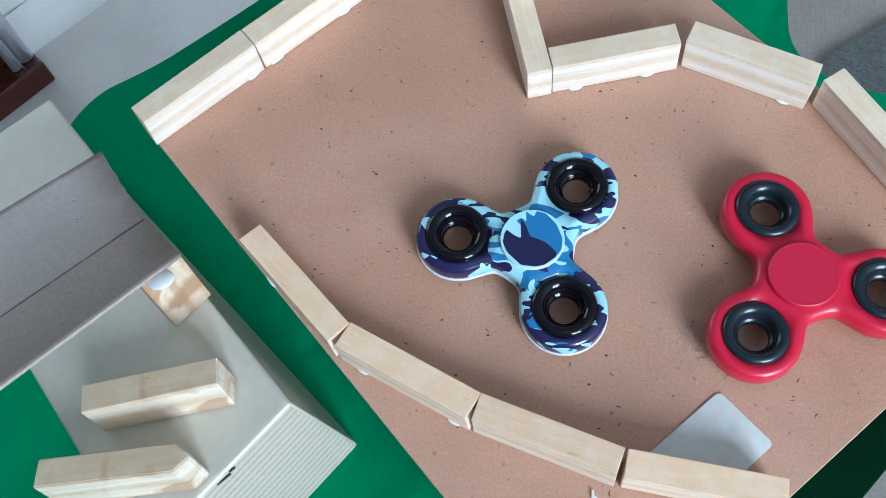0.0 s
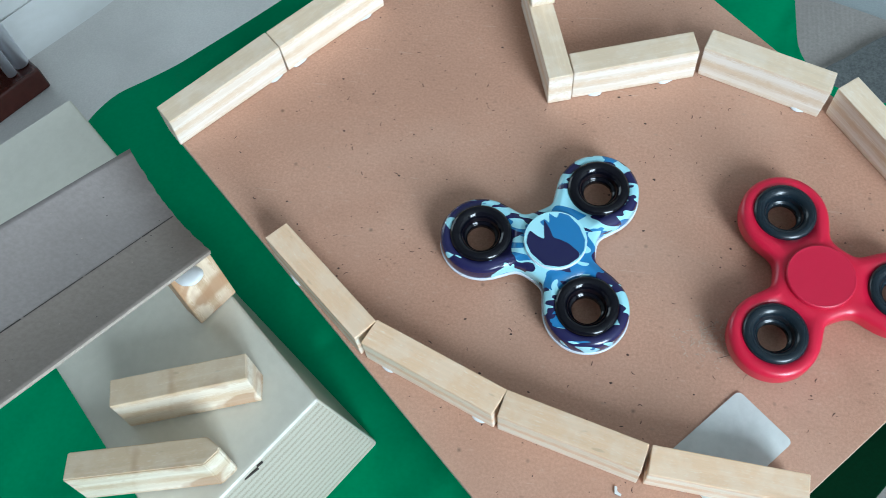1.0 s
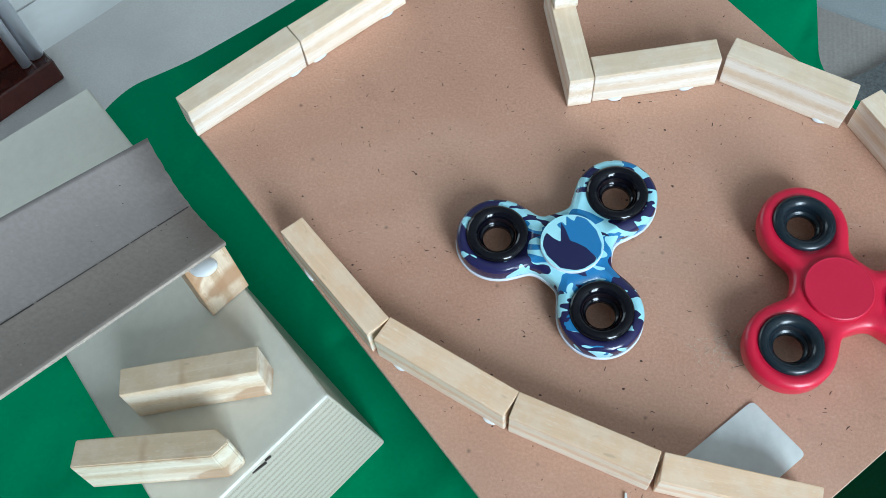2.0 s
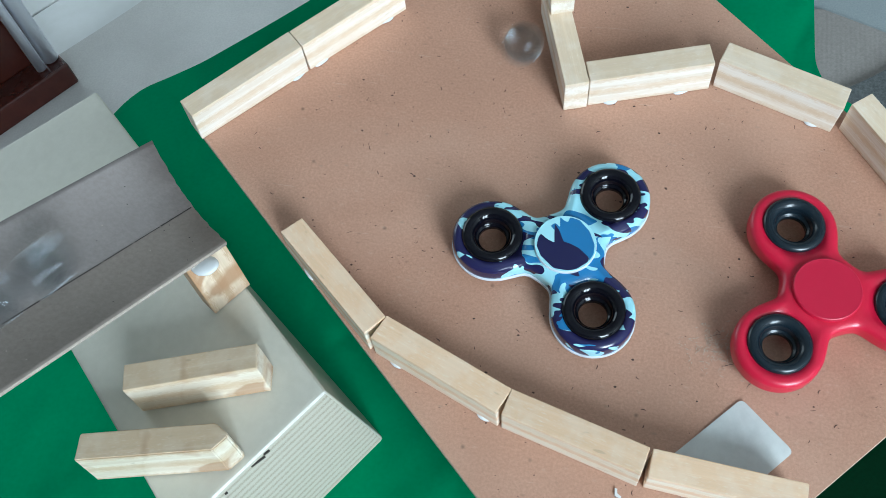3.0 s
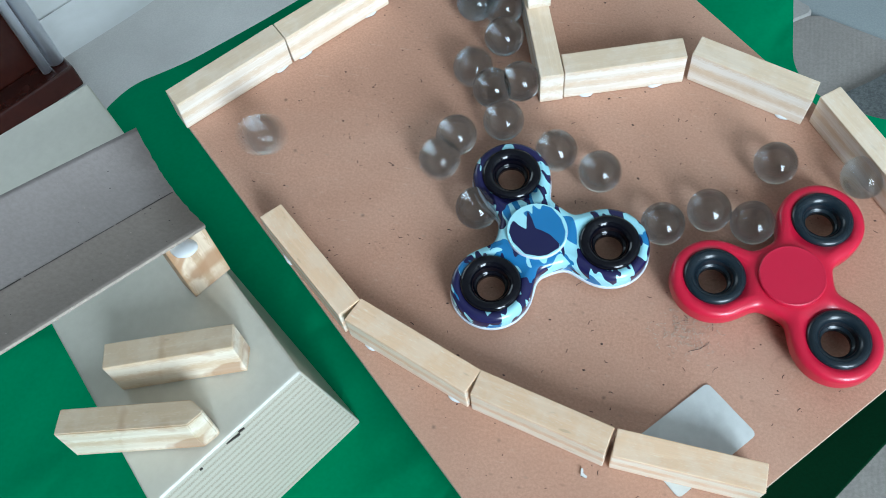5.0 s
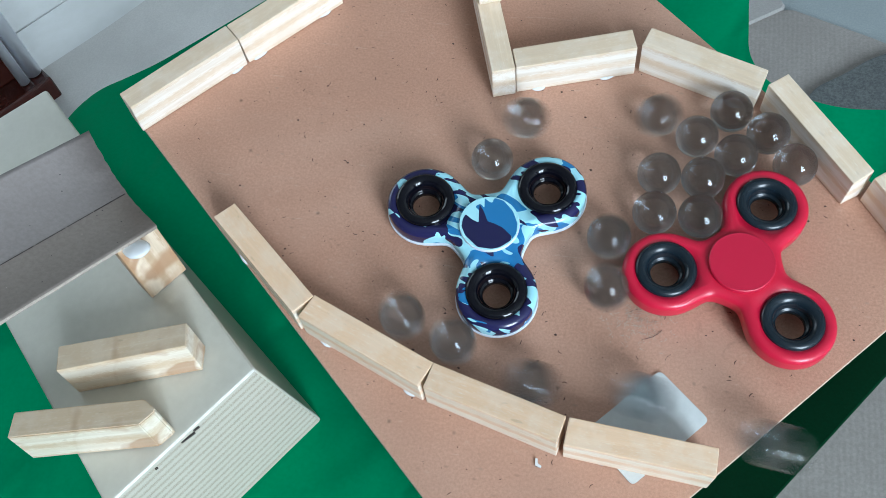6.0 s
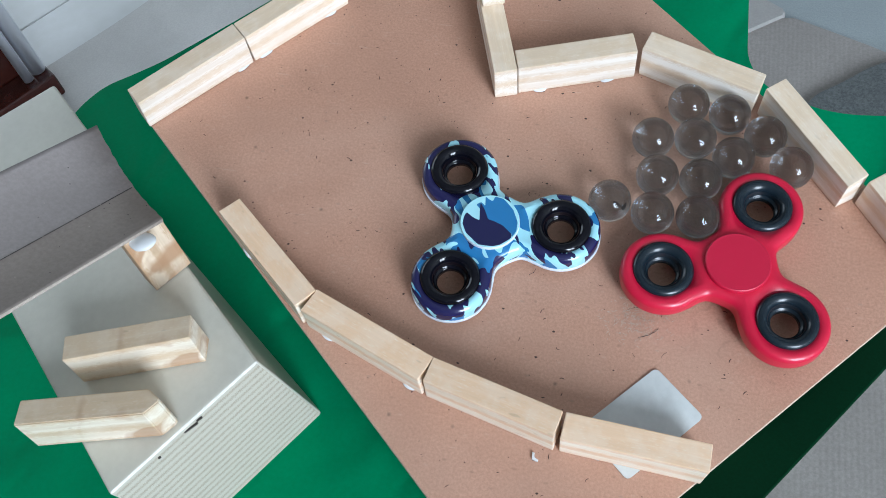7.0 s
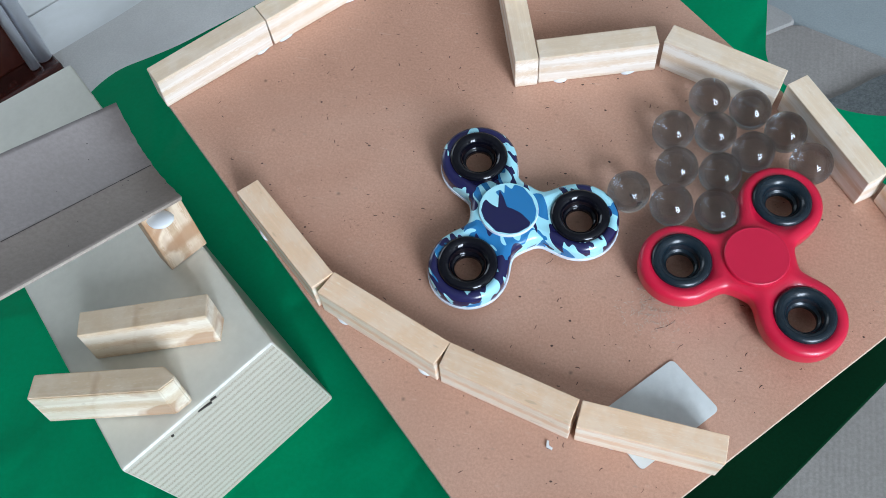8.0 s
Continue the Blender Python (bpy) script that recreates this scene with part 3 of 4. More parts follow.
def build_chute():
    root = tagged(new("marble_chute"), "half of a grey cardboard tube used as a marble chute", "chute")
    back = Vector((-0.345, -0.872, 0.347)).normalized()
    edge = CH_B - CH_A
    slant = edge.dot(back)
    across = (edge - back * slant).normalized()
    up = across.cross(back)
    if up.z < 0:
        up = -up
    m = Matrix.Identity(4)
    for i, ax in enumerate((across, back, up)):
        for j in range(3):
            m[j][i] = ax[j]
    m.translation = (CH_A + CH_B) / 2
    root.matrix_world = m
    half = edge.dot(across) / 2
    sag = SAG
    r = (half * half + sag * sag) / (2 * sag)
    th = 0.0011
    a0 = math.asin(min(1, half / r))
    n, k = 28, 30
    rnd = random.Random(3)
    bm = bmesh.new()
    grid = []
    for layer, rad in enumerate((r, r + th)):
        for j in range(k + 1):
            y = 0.50 * j / k
            row = []
            for i in range(n + 1):
                t = -a0 + 2 * a0 * i / n
                wob = rnd.uniform(-1, 1) * 0.00022 if j == 0 else 0
                row.append(bm.verts.new((rad * math.sin(t), y + wob + (1 - j / k) * slant * 0.5 * math.sin(t) / math.sin(a0), r - sag - rad * math.cos(t))))
            grid.append(row)
    top, low = grid[:k + 1], grid[k + 1:]
    for g in (top, low):
        for j in range(k):
            for i in range(n):
                bm.faces.new((g[j][i], g[j][i + 1], g[j + 1][i + 1], g[j + 1][i]))
    edge = []
    for j in range(k):
        edge += [bm.faces.new((top[j][0], low[j][0], low[j + 1][0], top[j + 1][0])), bm.faces.new((top[j][n], low[j][n], low[j + 1][n], top[j + 1][n]))]
    for i in range(n):
        edge += [bm.faces.new((top[0][i], low[0][i], low[0][i + 1], top[0][i + 1])), bm.faces.new((top[k][i], low[k][i], low[k][i + 1], top[k][i + 1]))]
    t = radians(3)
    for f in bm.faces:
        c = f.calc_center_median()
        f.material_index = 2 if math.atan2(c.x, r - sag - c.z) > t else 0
    for f in edge:
        f.material_index = 1
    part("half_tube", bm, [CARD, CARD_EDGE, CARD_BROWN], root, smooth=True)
    for dark in (True, False):
        bm = bmesh.new()
        for _ in range(60 if dark else 40):
            ta, y, s = rnd.uniform(-0.9 * a0, 0.9 * a0), rnd.uniform(0.004, 0.2), rnd.uniform(0.00010, 0.00028)
            c = Vector(((r - 0.00014) * math.sin(ta), y, r - sag - (r - 0.00014) * math.cos(ta)))
            d = Vector((math.cos(ta), 0, math.sin(ta))) * s
            bm.faces.new([bm.verts.new(c + d * math.cos(q) + Vector((0, s * math.sin(q), 0))) for q in (0, 1.1, 2.3, 3.3, 4.4, 5.4)])
        tagged(part("dark_speck" if dark else "pale_speck", bm, DARK_KNOT if dark else CARD_EDGE, root), kind="stuff")
    bm = bmesh.new()
    y = 0.002
    while y < 0.48:
        l = rnd.uniform(0.006, 0.022)
        w = rnd.uniform(0.00013, 0.00026)
        c = Vector(((r - 0.00015) * math.sin(t), 0, r - sag - (r - 0.00015) * math.cos(t)))
        d = Vector((math.cos(t), 0, math.sin(t))) * w
        bm.faces.new([bm.verts.new(c + Vector((0, yy, 0)) + e) for yy, e in ((y, -d), (y + l, -d), (y + l, d), (y, d))])
        y += l + rnd.uniform(0.0002, 0.0012)
    part("seam", bm, DARK_KNOT, root, "dark broken seam line of the tube")
    return m


CHUTE = build_chute()


def build_post():
    bm = block_mesh(31, 0.0285)
    ob = tagged(part("wooden_block", bm, STAINED_DARK), "short brown-stained pine block standing upright under the cardboard chute", "wood block", "blocks on the timber")
    ob.matrix_world = pose(-0.1115, -0.0318, K_TOP + 0.0147, 0, 90, 56) @ pose(0, 0, -BH / 2)
    b = glue_blob(0, 0, 0.0040, ob, 3, 0.42, 1.0)
    b.matrix_basis = ob.matrix_world.inverted() @ pose(-0.1073, -0.0375, 0.0800)


build_post()


# ---- a small card slipped under the rail ----
def build_card():
    pts = [(0.0625, -0.038), (0.0792, -0.0521), (0.0575, -0.0768), (0.041, -0.0620)]
    ob = tagged(part("card", slab(rounded(pts, 0.002, 4), 0.0002, 0.0007), PAPER), "small translucent white plastic card with rounded corners", "card")
    ob.matrix_world = BOARD


build_card()


def build_crumb():
    """A bent shaving of white glue lying on the board."""
    bm = slab([(-0.0012, 0.0013), (-0.0004, 0.0012), (-0.0003, -0.0003), (0.0011, -0.0009), (0.0009, -0.0016), (-0.0010, -0.0010)], 0.0, 0.0006, 0.0001)
    tagged(part("glue_crumb", bm, GLUE), "small white shaving of dried glue on the board", "glue crumb").matrix_world = BOARD @ pose(0.0280, -0.0745, 0.0003)


build_crumb()


# ---- fidget spinners ----
def trilobe(level, arm, lobe, hub, n=180, k=0.015):
    """The outline at which the softly joined three discs and hub lie at that depth inside."""
    cs = [(arm * math.cos(2 * math.pi * i / 3), arm * math.sin(2 * math.pi * i / 3), lobe) for i in range(3)] + [(0, 0, hub)]

    def depth(x, y):
        return -k * 0.25 * math.log(sum(math.exp(-(math.hypot(x - cx, y - cy) - r) / (k * 0.25)) for cx, cy, r in cs))

    out = []
    for i in range(n):
        t = 2 * math.pi * i / n
        lo, hi = 0.0, arm + lobe + 0.004
        for _ in range(40):
            mid = (lo + hi) / 2
            if depth(mid * math.cos(t), mid * math.sin(t)) < -level:
                lo = mid
            else:
                hi = mid
        out.append((lo * math.cos(t), lo * math.sin(t)))
    return out


def body_mesh(arm, lobe, hub, hole, z0, z1, rnd_top, rnd_low):
    """The three-lobed body, with rounded rims and a round hole in each lobe."""
    bm = bmesh.new()
    steps = 6
    levels = [(rnd_low * (1 - math.sin(j / steps * math.pi / 2)), z0 + rnd_low * (1 - math.cos(j / steps * math.pi / 2))) for j in range(steps + 1)]
    levels += [(rnd_top * (1 - math.cos(j / steps * math.pi / 2)), z1 - rnd_top * (1 - math.sin(j / steps * math.pi / 2))) for j in range(steps + 1)]
    cache = {}
    rings = []
    for d, z in levels:
        key = round(d, 7)
        if key not in cache:
            cache[key] = trilobe(d, arm, lobe, hub)
        rings.append([bm.verts.new((x, y, z)) for x, y in cache[key]])
    n = len(rings[0])
    for a, b in zip(rings, rings[1:]):
        for i in range(n):
            bm.faces.new((a[i], a[(i + 1) % n], b[(i + 1) % n], b[i]))
    circ = {}
    for key, z, ring in (("low", z0, rings[0]), ("top", z1, rings[-1])):
        edges = [bm.edges.get((ring[i], ring[(i + 1) % n])) for i in range(n)]
        circ[key] = []
        for i in range(3):
            cx, cy = arm * math.cos(2 * math.pi * i / 3), arm * math.sin(2 * math.pi * i / 3)
            vs = [bm.verts.new((cx + hole * math.cos(2 * math.pi * j / 40), cy + hole * math.sin(2 * math.pi * j / 40), z)) for j in range(40)]
            edges += [bm.edges.new((vs[j], vs[(j + 1) % 40])) for j in range(40)]
            circ[key].append(vs)
        bmesh.ops.triangle_fill(bm, edges=edges, use_beauty=True)
    for a, b in zip(circ["low"], circ["top"]):
        for j in range(40):
            bm.faces.new((a[j], a[(j + 1) % 40], b[(j + 1) % 40], b[j]))
    return bm


ARM = 0.0246


def spinner(label, at, body_mat, ring_mat, lobe, hub, ring_r, hole_r, cap_r, cap_mat, white_rim, cap_label):
    root = tagged(new("fidget_spinner"), label, "fidget spinner", "fidget spinners")
    root.matrix_world = BOARD @ pose(at[0], at[1], 0.0002)
    z0, z1 = 0.0030, 0.0112
    rotor = part("rotor", body_mesh(ARM, lobe, hub, ring_r - 0.0006, z0 + (0.0022 if white_rim else 0), z1, 0.0021, 0.0002 if white_rim else 0.0024), body_mat, root, smooth=True)
    if white_rim:
        part("lower_rim", body_mesh(ARM, lobe + 0.0003, hub + 0.0003, ring_r - 0.0006, z0, z0 + 0.0022, 0.0002, 0.0012), WHITE_PLASTIC, rotor, "white plastic lower rim", True)
    # a rounded ring round a lower, thin inner lip, open underneath
    inner, rise = hole_r + 0.20 * (ring_r - hole_r), 0.0012
    prof = [(hole_r, z1 - 0.0052), (hole_r, z1 - 0.0034), (hole_r + 0.0003, z1 - 0.0031), (inner - 0.0003, z1 - 0.0029), (inner, z1 - 0.0025)]
    for k in range(1, 15):
        f = k / 14
        prof.append((inner + (ring_r - inner) * (0.5 - 0.5 * math.cos(math.pi * f)), z1 - 0.0008 * f - 0.0022 * (1 - f) + (rise + 0.0016) * math.sin(math.pi * f) ** 0.8))
    prof += [(ring_r - 0.0008, z1 - 0.0012), (ring_r - 0.0008, z0 + 0.0002), (ring_r - 0.0020, z0 + 0.0002), (ring_r - 0.0026, z1 - 0.0052)]
    for i in range(3):
        part("weight_ring", lathe(prof, 56), ring_mat, rotor, "round ring weight with a hole", True).location = (ARM * math.cos(2 * math.pi * i / 3), ARM * math.sin(2 * math.pi * i / 3), 0)
    cz = z1 + 0.0016
    cap = part("cap", lathe([(0.0001, 0.0), (cap_r - 0.001, 0.0), (cap_r, 0.0008), (cap_r, cz - 0.0005), (cap_r - 0.0001, cz - 0.0002), (cap_r - 0.0004, cz), (cap_r - 0.0008, cz - 0.00005), (0.0001, cz - 0.00005)], 64, False), cap_mat, root, cap_label, False)
    return root, rotor, cap, cz


def print_patch(name, pts, z, mat, parent):
    bm = bmesh.new()
    bm.faces.new([bm.verts.new((x, y, z)) for x, y in rounded(pts, 0.0007, 4)])
    part(name, bm, mat, parent)


BLUE_HUB, RED_HUB = (0.0002, 0.0009), (0.0843, -0.0010)
blue, blue_rotor, blue_cap, cap_z = spinner("blue camouflage fidget spinner with glossy black ring weights", BLUE_HUB, CAMO, BLACK, 0.0136, 0.0122, 0.0104, 0.0047, 0.0103, WHITE_PLASTIC, True, "printed cap with white edge")
red, red_rotor, red_cap, _ = spinner("plain red plastic fidget spinner with dark slate ring weights", RED_HUB, RED, SLATE, 0.0141, 0.0124, 0.0102, 0.0047, 0.0108, RED_CAP, False, "flat round red cap")
circle = [(0.0102 * math.cos(2 * math.pi * i / 40), 0.0102 * math.sin(2 * math.pi * i / 40)) for i in range(40)]
print_patch("aqua_print", circle, cap_z + 0.00003, AQUA, blue_cap)
print_patch("azure_print", [(-0.0059, 0.0056), (-0.0043, 0.007), (-0.0026, 0.0055), (-0.0032, 0.0094), (-0.0016, 0.0083), (-0.0003, 0.0078), (0.0001, 0.0099), (0.0034, 0.0093), (0.0072, 0.0057), (0.0095, 0.0011), (0.0096, -0.0025), (0.0085, -0.005), (0.0084, -0.004), (0.0046, -0.001), (0.0013, 0.0002), (-0.0007, 0.0005), (-0.0026, 0.0042), (-0.0039, 0.004)], cap_z + 0.00006, AZURE, blue_cap)
print_patch("navy_print", [(-0.0092, 0.0004), (-0.0086, 0.0022), (-0.0061, 0.0005), (-0.0036, -0.0004), (-0.0042, 0.0035), (-0.0045, 0.0067), (-0.0026, 0.0042), (-0.0007, 0.0005), (0.0013, 0.0002), (0.0046, -0.001), (0.0084, -0.004), (0.0082, -0.0055), (0.0049, -0.0086), (0.0023, -0.0096), (-0.0025, -0.0096), (-0.0073, -0.0059), (-0.0092, -0.0026)], cap_z + 0.00009, NAVY, blue_cap)


# ---- marbles ----
MR = 0.00752


def marble_mesh():
    bm = bmesh.new()
    bmesh.ops.create_uvsphere(bm, u_segments=40, v_segments=24, radius=MR)
    me = bpy.data.meshes.new("marble")
    for f in bm.faces:
        f.smooth = True
    bm.to_mesh(me)
    bm.free()
    me.materials.append(GLASS)
    return me


MARBLE = marble_mesh()


def marble():
    return tagged(new("marble", MARBLE), "clear colourless glass marble rolling on the board", "marble", "marbles")


# ---- what moves ----
def motions():
    def turn(rotor, rows):
        walk(rotor, [(t, pose(0, 0, 0, 0, 0, a)) for t, a in rows])

    def roll(place, leaves, rows, falls=(), lies=None):
        """A marble that waits up the chute, runs out at its mouth, over the board and, if it falls, off its low edge."""
        z = -SAG + MR + 0.0004
        keys = [(0, CHUTE @ pose(0, 0.17 + 0.0155 * place, z))]
        if leaves > 0.6:
            keys.append((leaves - 0.55, keys[0][1]))
        keys += [(leaves - 0.1, CHUTE @ pose(0, 0.055, z)), (leaves, CHUTE @ pose(0, -0.008, z))]
        keys += [(t, BOARD @ pose(x / 1000, y / 1000, MR + 0.0003)) for t, x, y in rows]
        keys += [(t, pose(x / 1000, y / 1000, z / 1000)) for t, x, y, z in falls]
        if lies is not None:
            keys.append((keys[-1][0] + 0.3, pose(0.30 + 0.035 * lies, -0.16 + 0.02 * (lies % 3), FLOOR_Z + 0.0122 + MR)))
        walk(marble(), keys + [(8, keys[-1][1])])

    turn(blue_rotor, [(0, 180.6), (3.2, 180.0), (3.3, 180.0), (3.4, 170.7), (3.5, 165.5), (3.6, 143.3), (3.7, 131.3), (3.8, 115.4), (4.0, 116.1), (4.2, 116.3), (5.3, 122.1), (5.5, 126.7), (5.6, 139.1), (5.7, 148.4), (5.8, 159.6), (5.9, 162.2), (6.0, 164.7), (6.2, 158.6), (6.3, 152.4), (6.4, 140.7), (6.5, 134.6), (6.7, 126.8), (7.0, 126.5), (8, 126.5)])
    turn(red_rotor, [(0, 116.8), (3.5, 116.9), (3.8, 112.8), (3.9, 96.3), (4.0, 87.2), (4.1, 81.2), (4.2, 77.2), (5.3, 69.2), (5.5, 72.2), (7, 73.7), (8, 73.7)])
    # seconds, then millimetres across the board; after the low edge, in the room
    roll(0, 2.8, [(2.9, -92.5, 27.6), (3.0, -27.2, 83.2), (3.1, -27.2, 89.8), (3.2, -28.1, 88.2), (3.3, -20.5, 63.5), (3.4, -1.3, 45.3), (3.5, 7.9, 48.1), (3.6, 45.4, 43.1), (3.7, 55.6, 42.6), (3.8, 77.2, 49.9), (3.9, 95.8, 44.8), (4.0, 111.1, 40.7), (4.2, 114.2, 38.8), (4.7, 111.9, 40.7), (5.3, 102.0, 44.1), (5.5, 101.2, 43.4), (5.7, 100.8, 42.9), (6.0, 100.9, 41.6), (6.3, 100.9, 41.6)])
    roll(1, 3.1, [(3.2, -57.9, 50.0), (3.3, -28.8, 88.0), (3.4, -21.2, 68.4), (3.5, -14.6, 54.3), (3.6, -1.1, 29.1), (3.7, 11.3, 25.9), (3.8, 44.3, 23.1), (3.9, 56.5, 15.0), (4.0, 66.2, 13.0), (4.2, 68.7, 13.9), (5.3, 71.6, 19.6), (5.5, 70.7, 18.2), (5.7, 68.7, 16.5), (6.0, 70.3, 16.8), (6.3, 70.3, 16.8)])
    roll(2, 3.14, [(3.2, -102.5, 27.8), (3.3, -63.2, 60.0), (3.4, -37.4, 90.2), (3.5, -33.6, 101.8), (3.6, -25.1, 86.8), (3.7, -22.9, 81.6), (3.8, -16.1, 67.7), (3.9, -10.0, 48.8), (4.0, 34.5, 36.4), (4.1, 60.6, 29.8), (4.2, 89.0, 48.0), (5.3, 74.6, 42.9), (5.4, 91.8, 53.0), (5.5, 90.9, 54.2), (5.7, 89.9, 54.1), (6.0, 91.4, 53.4), (6.3, 91.4, 53.4)])
    roll(3, 3.25, [(3.3, -109.4, 21.8), (3.4, -83.6, 44.4), (3.5, -41.9, 75.9), (3.6, -26.3, 102.9), (3.7, -28.9, 97.0), (3.8, -29.1, 78.0), (3.9, -25.5, 55.0), (4.0, -27.4, 38.8), (4.2, -29.5, 34.7), (4.7, -22.9, 19.4), (5.3, -22.2, 0.6), (5.5, -22.4, -2.3), (5.6, -22.9, -4.0), (5.7, -19.3, -11.5), (5.8, -19.9, -19.5), (5.9, -17.4, -24.0), (6.0, -5.1, -41.2), (6.1, 12.8, -47.3), (6.2, 64.7, -52.6), (6.3, 102.2, -59.5)], [], 0)
    roll(4, 3.54, [(3.6, -64.6, 56.9), (3.7, -40.4, 81.6), (3.8, -35.2, 77.0), (3.9, -33.7, 71.2), (4.0, -2.8, 45.4), (4.1, 14.5, 30.1), (4.2, 53.9, 22.6), (5.3, 56.5, 20.3), (5.5, 55.6, 19.0), (5.7, 53.6, 17.8), (6.0, 54.9, 15.9), (6.3, 54.9, 15.9)])
    roll(5, 3.58, [(3.6, -125.7, 7.1), (3.7, -84.7, 40.6), (3.8, -38.9, 90.3), (3.9, -25.2, 82.4), (4.0, -20.4, 69.0), (4.1, -17.6, 63.6), (4.2, 5.0, 45.4), (4.4, 34.8, 20.1), (5.3, 43.1, 12.3), (5.5, 44.6, 10.7), (5.7, 42.3, 8.3), (5.8, 38.6, 7.4), (5.9, 38.1, 2.8), (6.0, 42.0, -14.5), (6.1, 48.8, -26.1), (6.2, 60.7, -46.7), (6.3, 87.2, -57.7)], [], 1)
    roll(6, 3.66, [(3.7, -117.7, 25.2), (3.8, -79.9, 44.8), (3.9, -45.2, 75.5), (4.0, -36.5, 74.3), (4.1, -30.4, 68.0), (4.2, -13.6, 45.9), (4.6, -1.7, 38.0), (5.1, 23.7, 29.6), (5.3, 46.5, 33.3), (5.4, 70.8, 38.1), (5.5, 78.2, 42.8), (5.7, 81.0, 42.6), (6.0, 80.8, 42.7), (6.3, 80.8, 42.7)])
    roll(7, 3.68, [(3.7, -106.1, 30.8), (3.8, -60.1, 92.7), (3.9, -30.7, 98.3), (4.0, -25.8, 86.7), (4.1, -27.5, 83.6), (4.2, -16.2, 60.6), (4.7, -8.4, 46.0), (5.1, 7.5, 31.5), (5.3, 29.0, 24.5), (5.4, 44.1, 31.7), (5.5, 52.1, 33.9), (5.6, 68.9, 31.8), (5.7, 69.4, 31.6), (6.0, 70.2, 31.9), (6.3, 70.2, 31.9)])
    roll(8, 3.77, [(3.8, -109.5, 26.3), (3.9, -56.1, 62.6), (4.0, -31.5, 99.7), (4.1, -27.4, 94.1), (4.2, -20.0, 75.6), (4.7, -19.4, 49.1), (5.3, -20.1, 43.7), (5.5, -16.6, 44.8), (5.6, 9.3, 35.1), (5.7, 29.7, 38.4), (5.8, 49.8, 57.8), (5.9, 66.4, 60.9), (6.0, 78.3, 61.0), (6.3, 78.3, 61.0)])
    roll(9, 3.82, [(3.9, -75.3, 53.0), (4.0, -46.4, 90.4), (4.1, -44.0, 90.4), (4.2, -36.8, 72.9), (4.7, -27.2, 84.5), (5.3, -21.9, 77.2), (5.4, -18.2, 69.4), (5.5, -17.7, 61.3), (5.6, -7.8, 47.5), (5.7, 9.7, 44.4), (5.8, 37.8, 22.0), (5.9, 38.5, 17.7), (6.0, 40.7, 4.4), (6.1, 40.3, -0.5), (6.2, 44.4, -20.1), (6.3, 53.8, -33.3), (6.4, 92.9, -55.6)], [(6.5, 115.6, -47.4, -12), (6.6, 140, -80, -20)], 2)
    roll(10, 4.03, [(4.1, -66.9, 66.0), (4.2, -28.1, 90.5), (4.7, -16.9, 70.1), (5.3, -15.1, 58.5), (5.4, -11.8, 55.6), (5.5, -1.4, 49.7), (5.6, 36.5, 27.1), (5.7, 46.2, 32.7), (5.8, 52.5, 40.3), (5.9, 57.4, 42.0), (6.0, 55.1, 31.4), (6.2, 55.1, 31.4), (6.4, 55.1, 31.4)])
    roll(11, 4.06, [(4.1, -117.9, 11.6), (4.2, -58.0, 69.5), (4.3, -31.9, 97.6), (4.8, -25.9, 65.3), (5.3, -34.4, 33.8), (5.4, -38.6, 16.7), (5.5, -35.6, 11.6), (5.6, -36.6, -2.0), (5.7, -33.7, -9.5), (5.8, -29.6, -33.9), (5.9, -15.4, -40.0), (6.0, 22.4, -51.3), (6.1, 55.0, -51.8), (6.2, 85.3, -54.5)], [(6.3, 114.1, -56.9, 24), (6.4, 137, -78, 20)], 3)
    roll(12, 4.09, [(4.1, -123.7, 5.8), (4.2, -68.9, 50.6), (4.3, -36.3, 85.8), (4.7, -32.1, 59.7), (5.0, -35.5, 36.9), (5.3, -35.6, 20.3), (5.4, -39.5, 5.1), (5.5, -37.2, -3.6), (5.6, -25.9, -26.8), (5.7, -22.2, -30.1), (5.8, -6.5, -43.4), (5.9, 8.9, -48.0), (6.0, 57.6, -50.1), (6.1, 86.7, -56.8), (6.2, 104, -60)], [(6.3, 128.4, -57.1, 15.6), (6.4, 121.4, -71.2, 39.8), (6.5, 116.6, -76.6, 50.7), (6.6, 142, -100, 40)], 4)
    roll(13, 4.18, [(4.2, -118.1, 1.3), (4.3, -66.2, 51.7), (4.45, -36.5, 93.1), (4.8, -35.9, 61.1), (5.0, -39.5, 26.4), (5.3, -33.0, -13.5), (5.4, -30.1, -34.9), (5.5, -24.6, -36.9), (5.6, -18.3, -42.2), (5.7, -10.8, -43.4), (5.8, 17.4, -50.4), (5.9, 37.5, -53.0), (6.0, 98.7, -59.3)], [(6.1, 128, -46, 12), (6.2, 126.9, -32.2, 15.4), (6.3, 128.6, -41.3, 18), (6.4, 126.5, -37.6, 21.7), (6.5, 125.4, -52.2, 42.9), (6.6, 152, -75, 30)], 5)
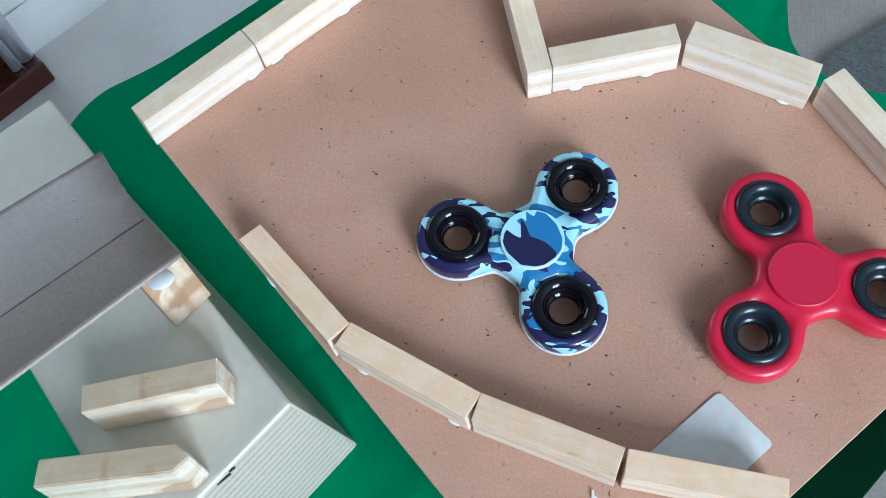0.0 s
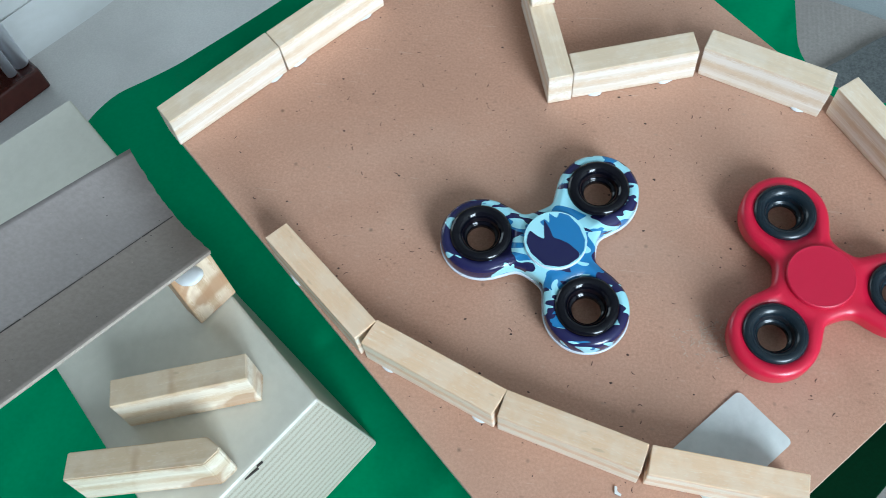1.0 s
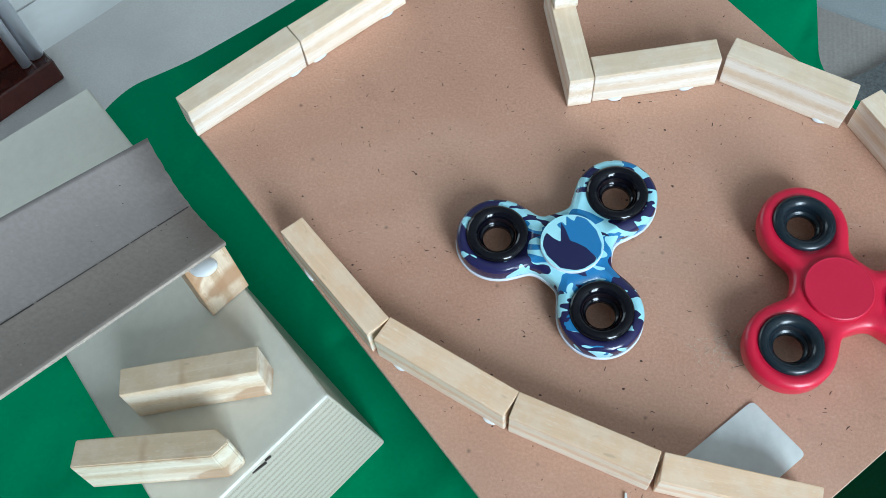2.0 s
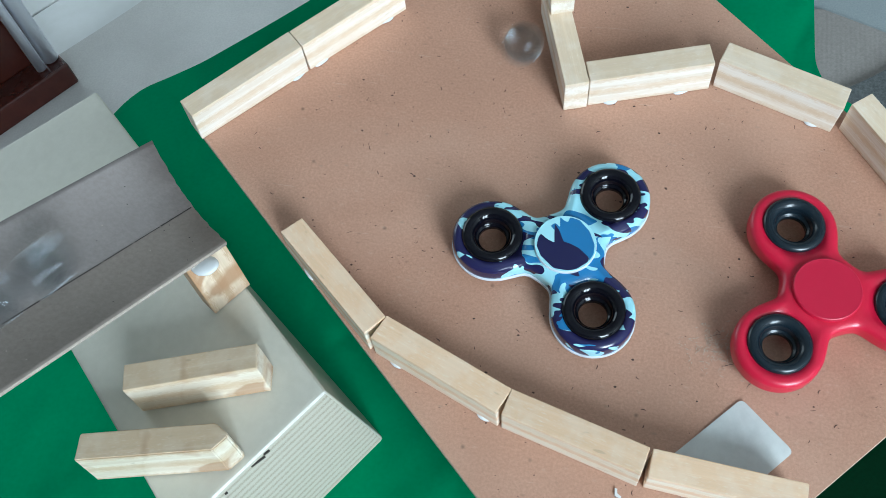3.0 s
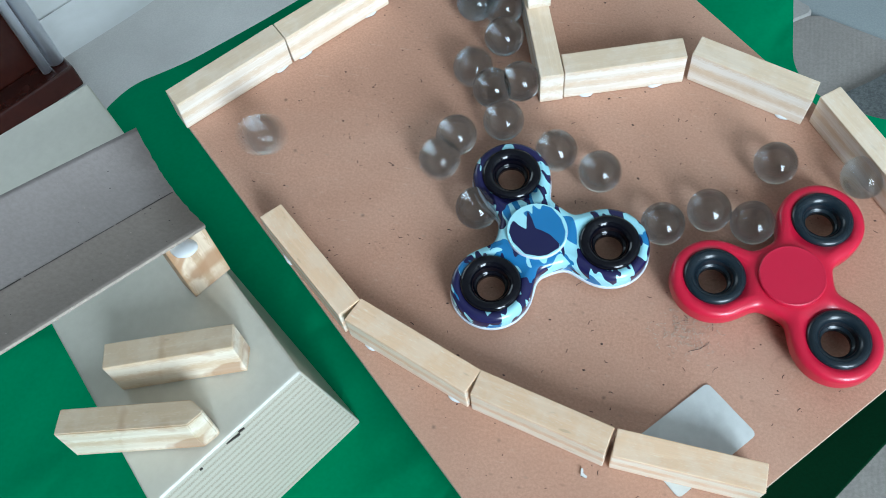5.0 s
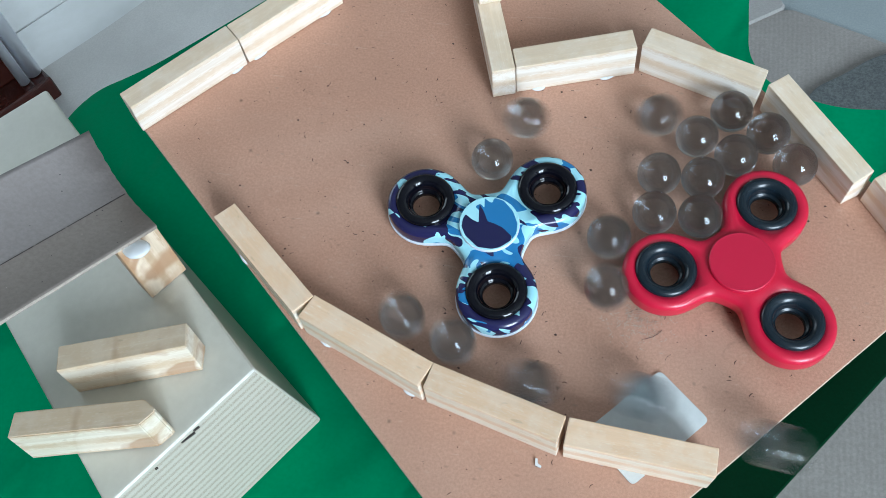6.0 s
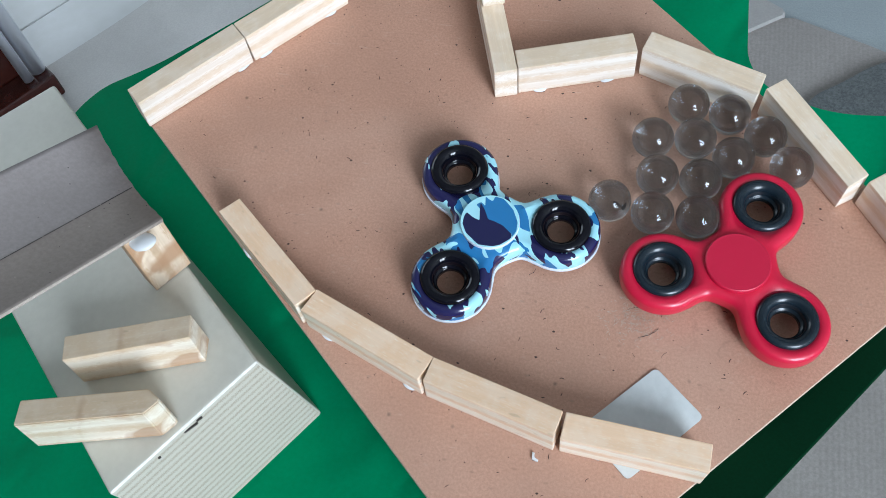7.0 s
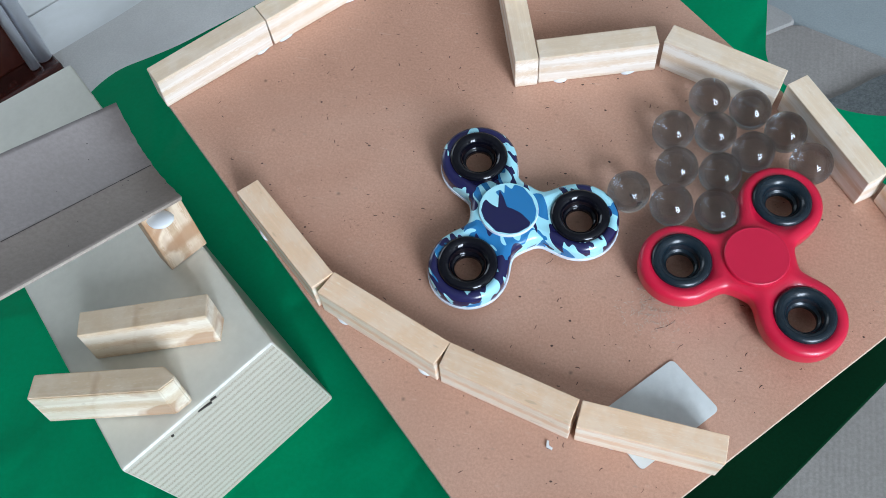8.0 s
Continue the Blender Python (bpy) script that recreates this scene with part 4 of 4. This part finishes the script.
    roll(14, 4.35, [(4.5, -56.7, 65.0), (4.65, -35.1, 106.1), (5.3, -27.1, 87.4), (5.5, -23.0, 77.8), (5.6, -20.8, 64.8), (5.7, -17.9, 58.8), (5.8, -4.8, 24.2), (5.9, -3.8, 30.3), (6.0, -3.6, 29.2), (6.2, -2.8, 24.9), (6.3, -2.1, 25.8), (6.4, 6.7, 27.2), (6.5, 15.0, 27.4), (6.6, 28.8, 19.9), (6.75, 39.8, 18.4)])
    roll(15, 4.47, [(4.6, -57.8, 64.1), (4.75, -38.0, 90.8), (5.0, -35.5, 67.7), (5.3, -30.6, 55.9), (5.4, -33.4, 53.9), (5.5, -31.6, 47.6), (5.6, -23.8, 42.1), (5.7, -3.0, 34.7), (5.8, 21.8, 44.0), (5.9, 41.3, 48.6), (6.0, 67.0, 48.7), (6.3, 67.0, 48.7)])
    roll(16, 4.6, [(4.75, -56.4, 63.3), (4.9, -41.0, 100.7), (5.3, -36.7, 74.8), (5.4, -35.4, 66.8), (5.5, -32.4, 63.0), (5.6, -21.0, 49.3), (5.7, -20.7, 40.6), (5.8, -2.1, 42.5), (5.9, 15.9, 41.9), (6.0, 53.2, 56.0), (6.2, 63.4, 63.4), (6.4, 63.4, 63.4)])
    roll(17, 4.75, [(4.9, -54.9, 62.5), (5.05, -33.5, 115.3), (5.3, -30.3, 103.9), (5.5, -28.8, 90.8), (5.6, -26.0, 80.2), (5.7, -22.7, 72.7), (5.8, -14.9, 50.9), (5.9, -10.1, 45.6), (6.0, 6.0, 48.4), (6.1, 33.4, 48.6), (6.2, 52.0, 46.8), (6.4, 52.0, 46.8), (6.75, 52.0, 46.8)])
    roll(18, 4.95, [(5.1, -85.8, 35.3), (5.2, -65.8, 72.2), (5.3, -56.6, 84.1), (5.4, -50.8, 65.7), (5.5, -45.8, 54.4), (5.6, -40.1, 28.7), (5.7, -45.4, 23.4), (5.8, -47.5, 0.7), (5.9, -38.9, -14.3), (6.0, -23.5, -35.1), (6.1, -9.0, -40.3), (6.2, 34.8, -51.1), (6.3, 78.7, -56.5), (6.4, 102.2, -59.5)], [(6.5, 132.0, -25.4, -12)], 6)


motions()
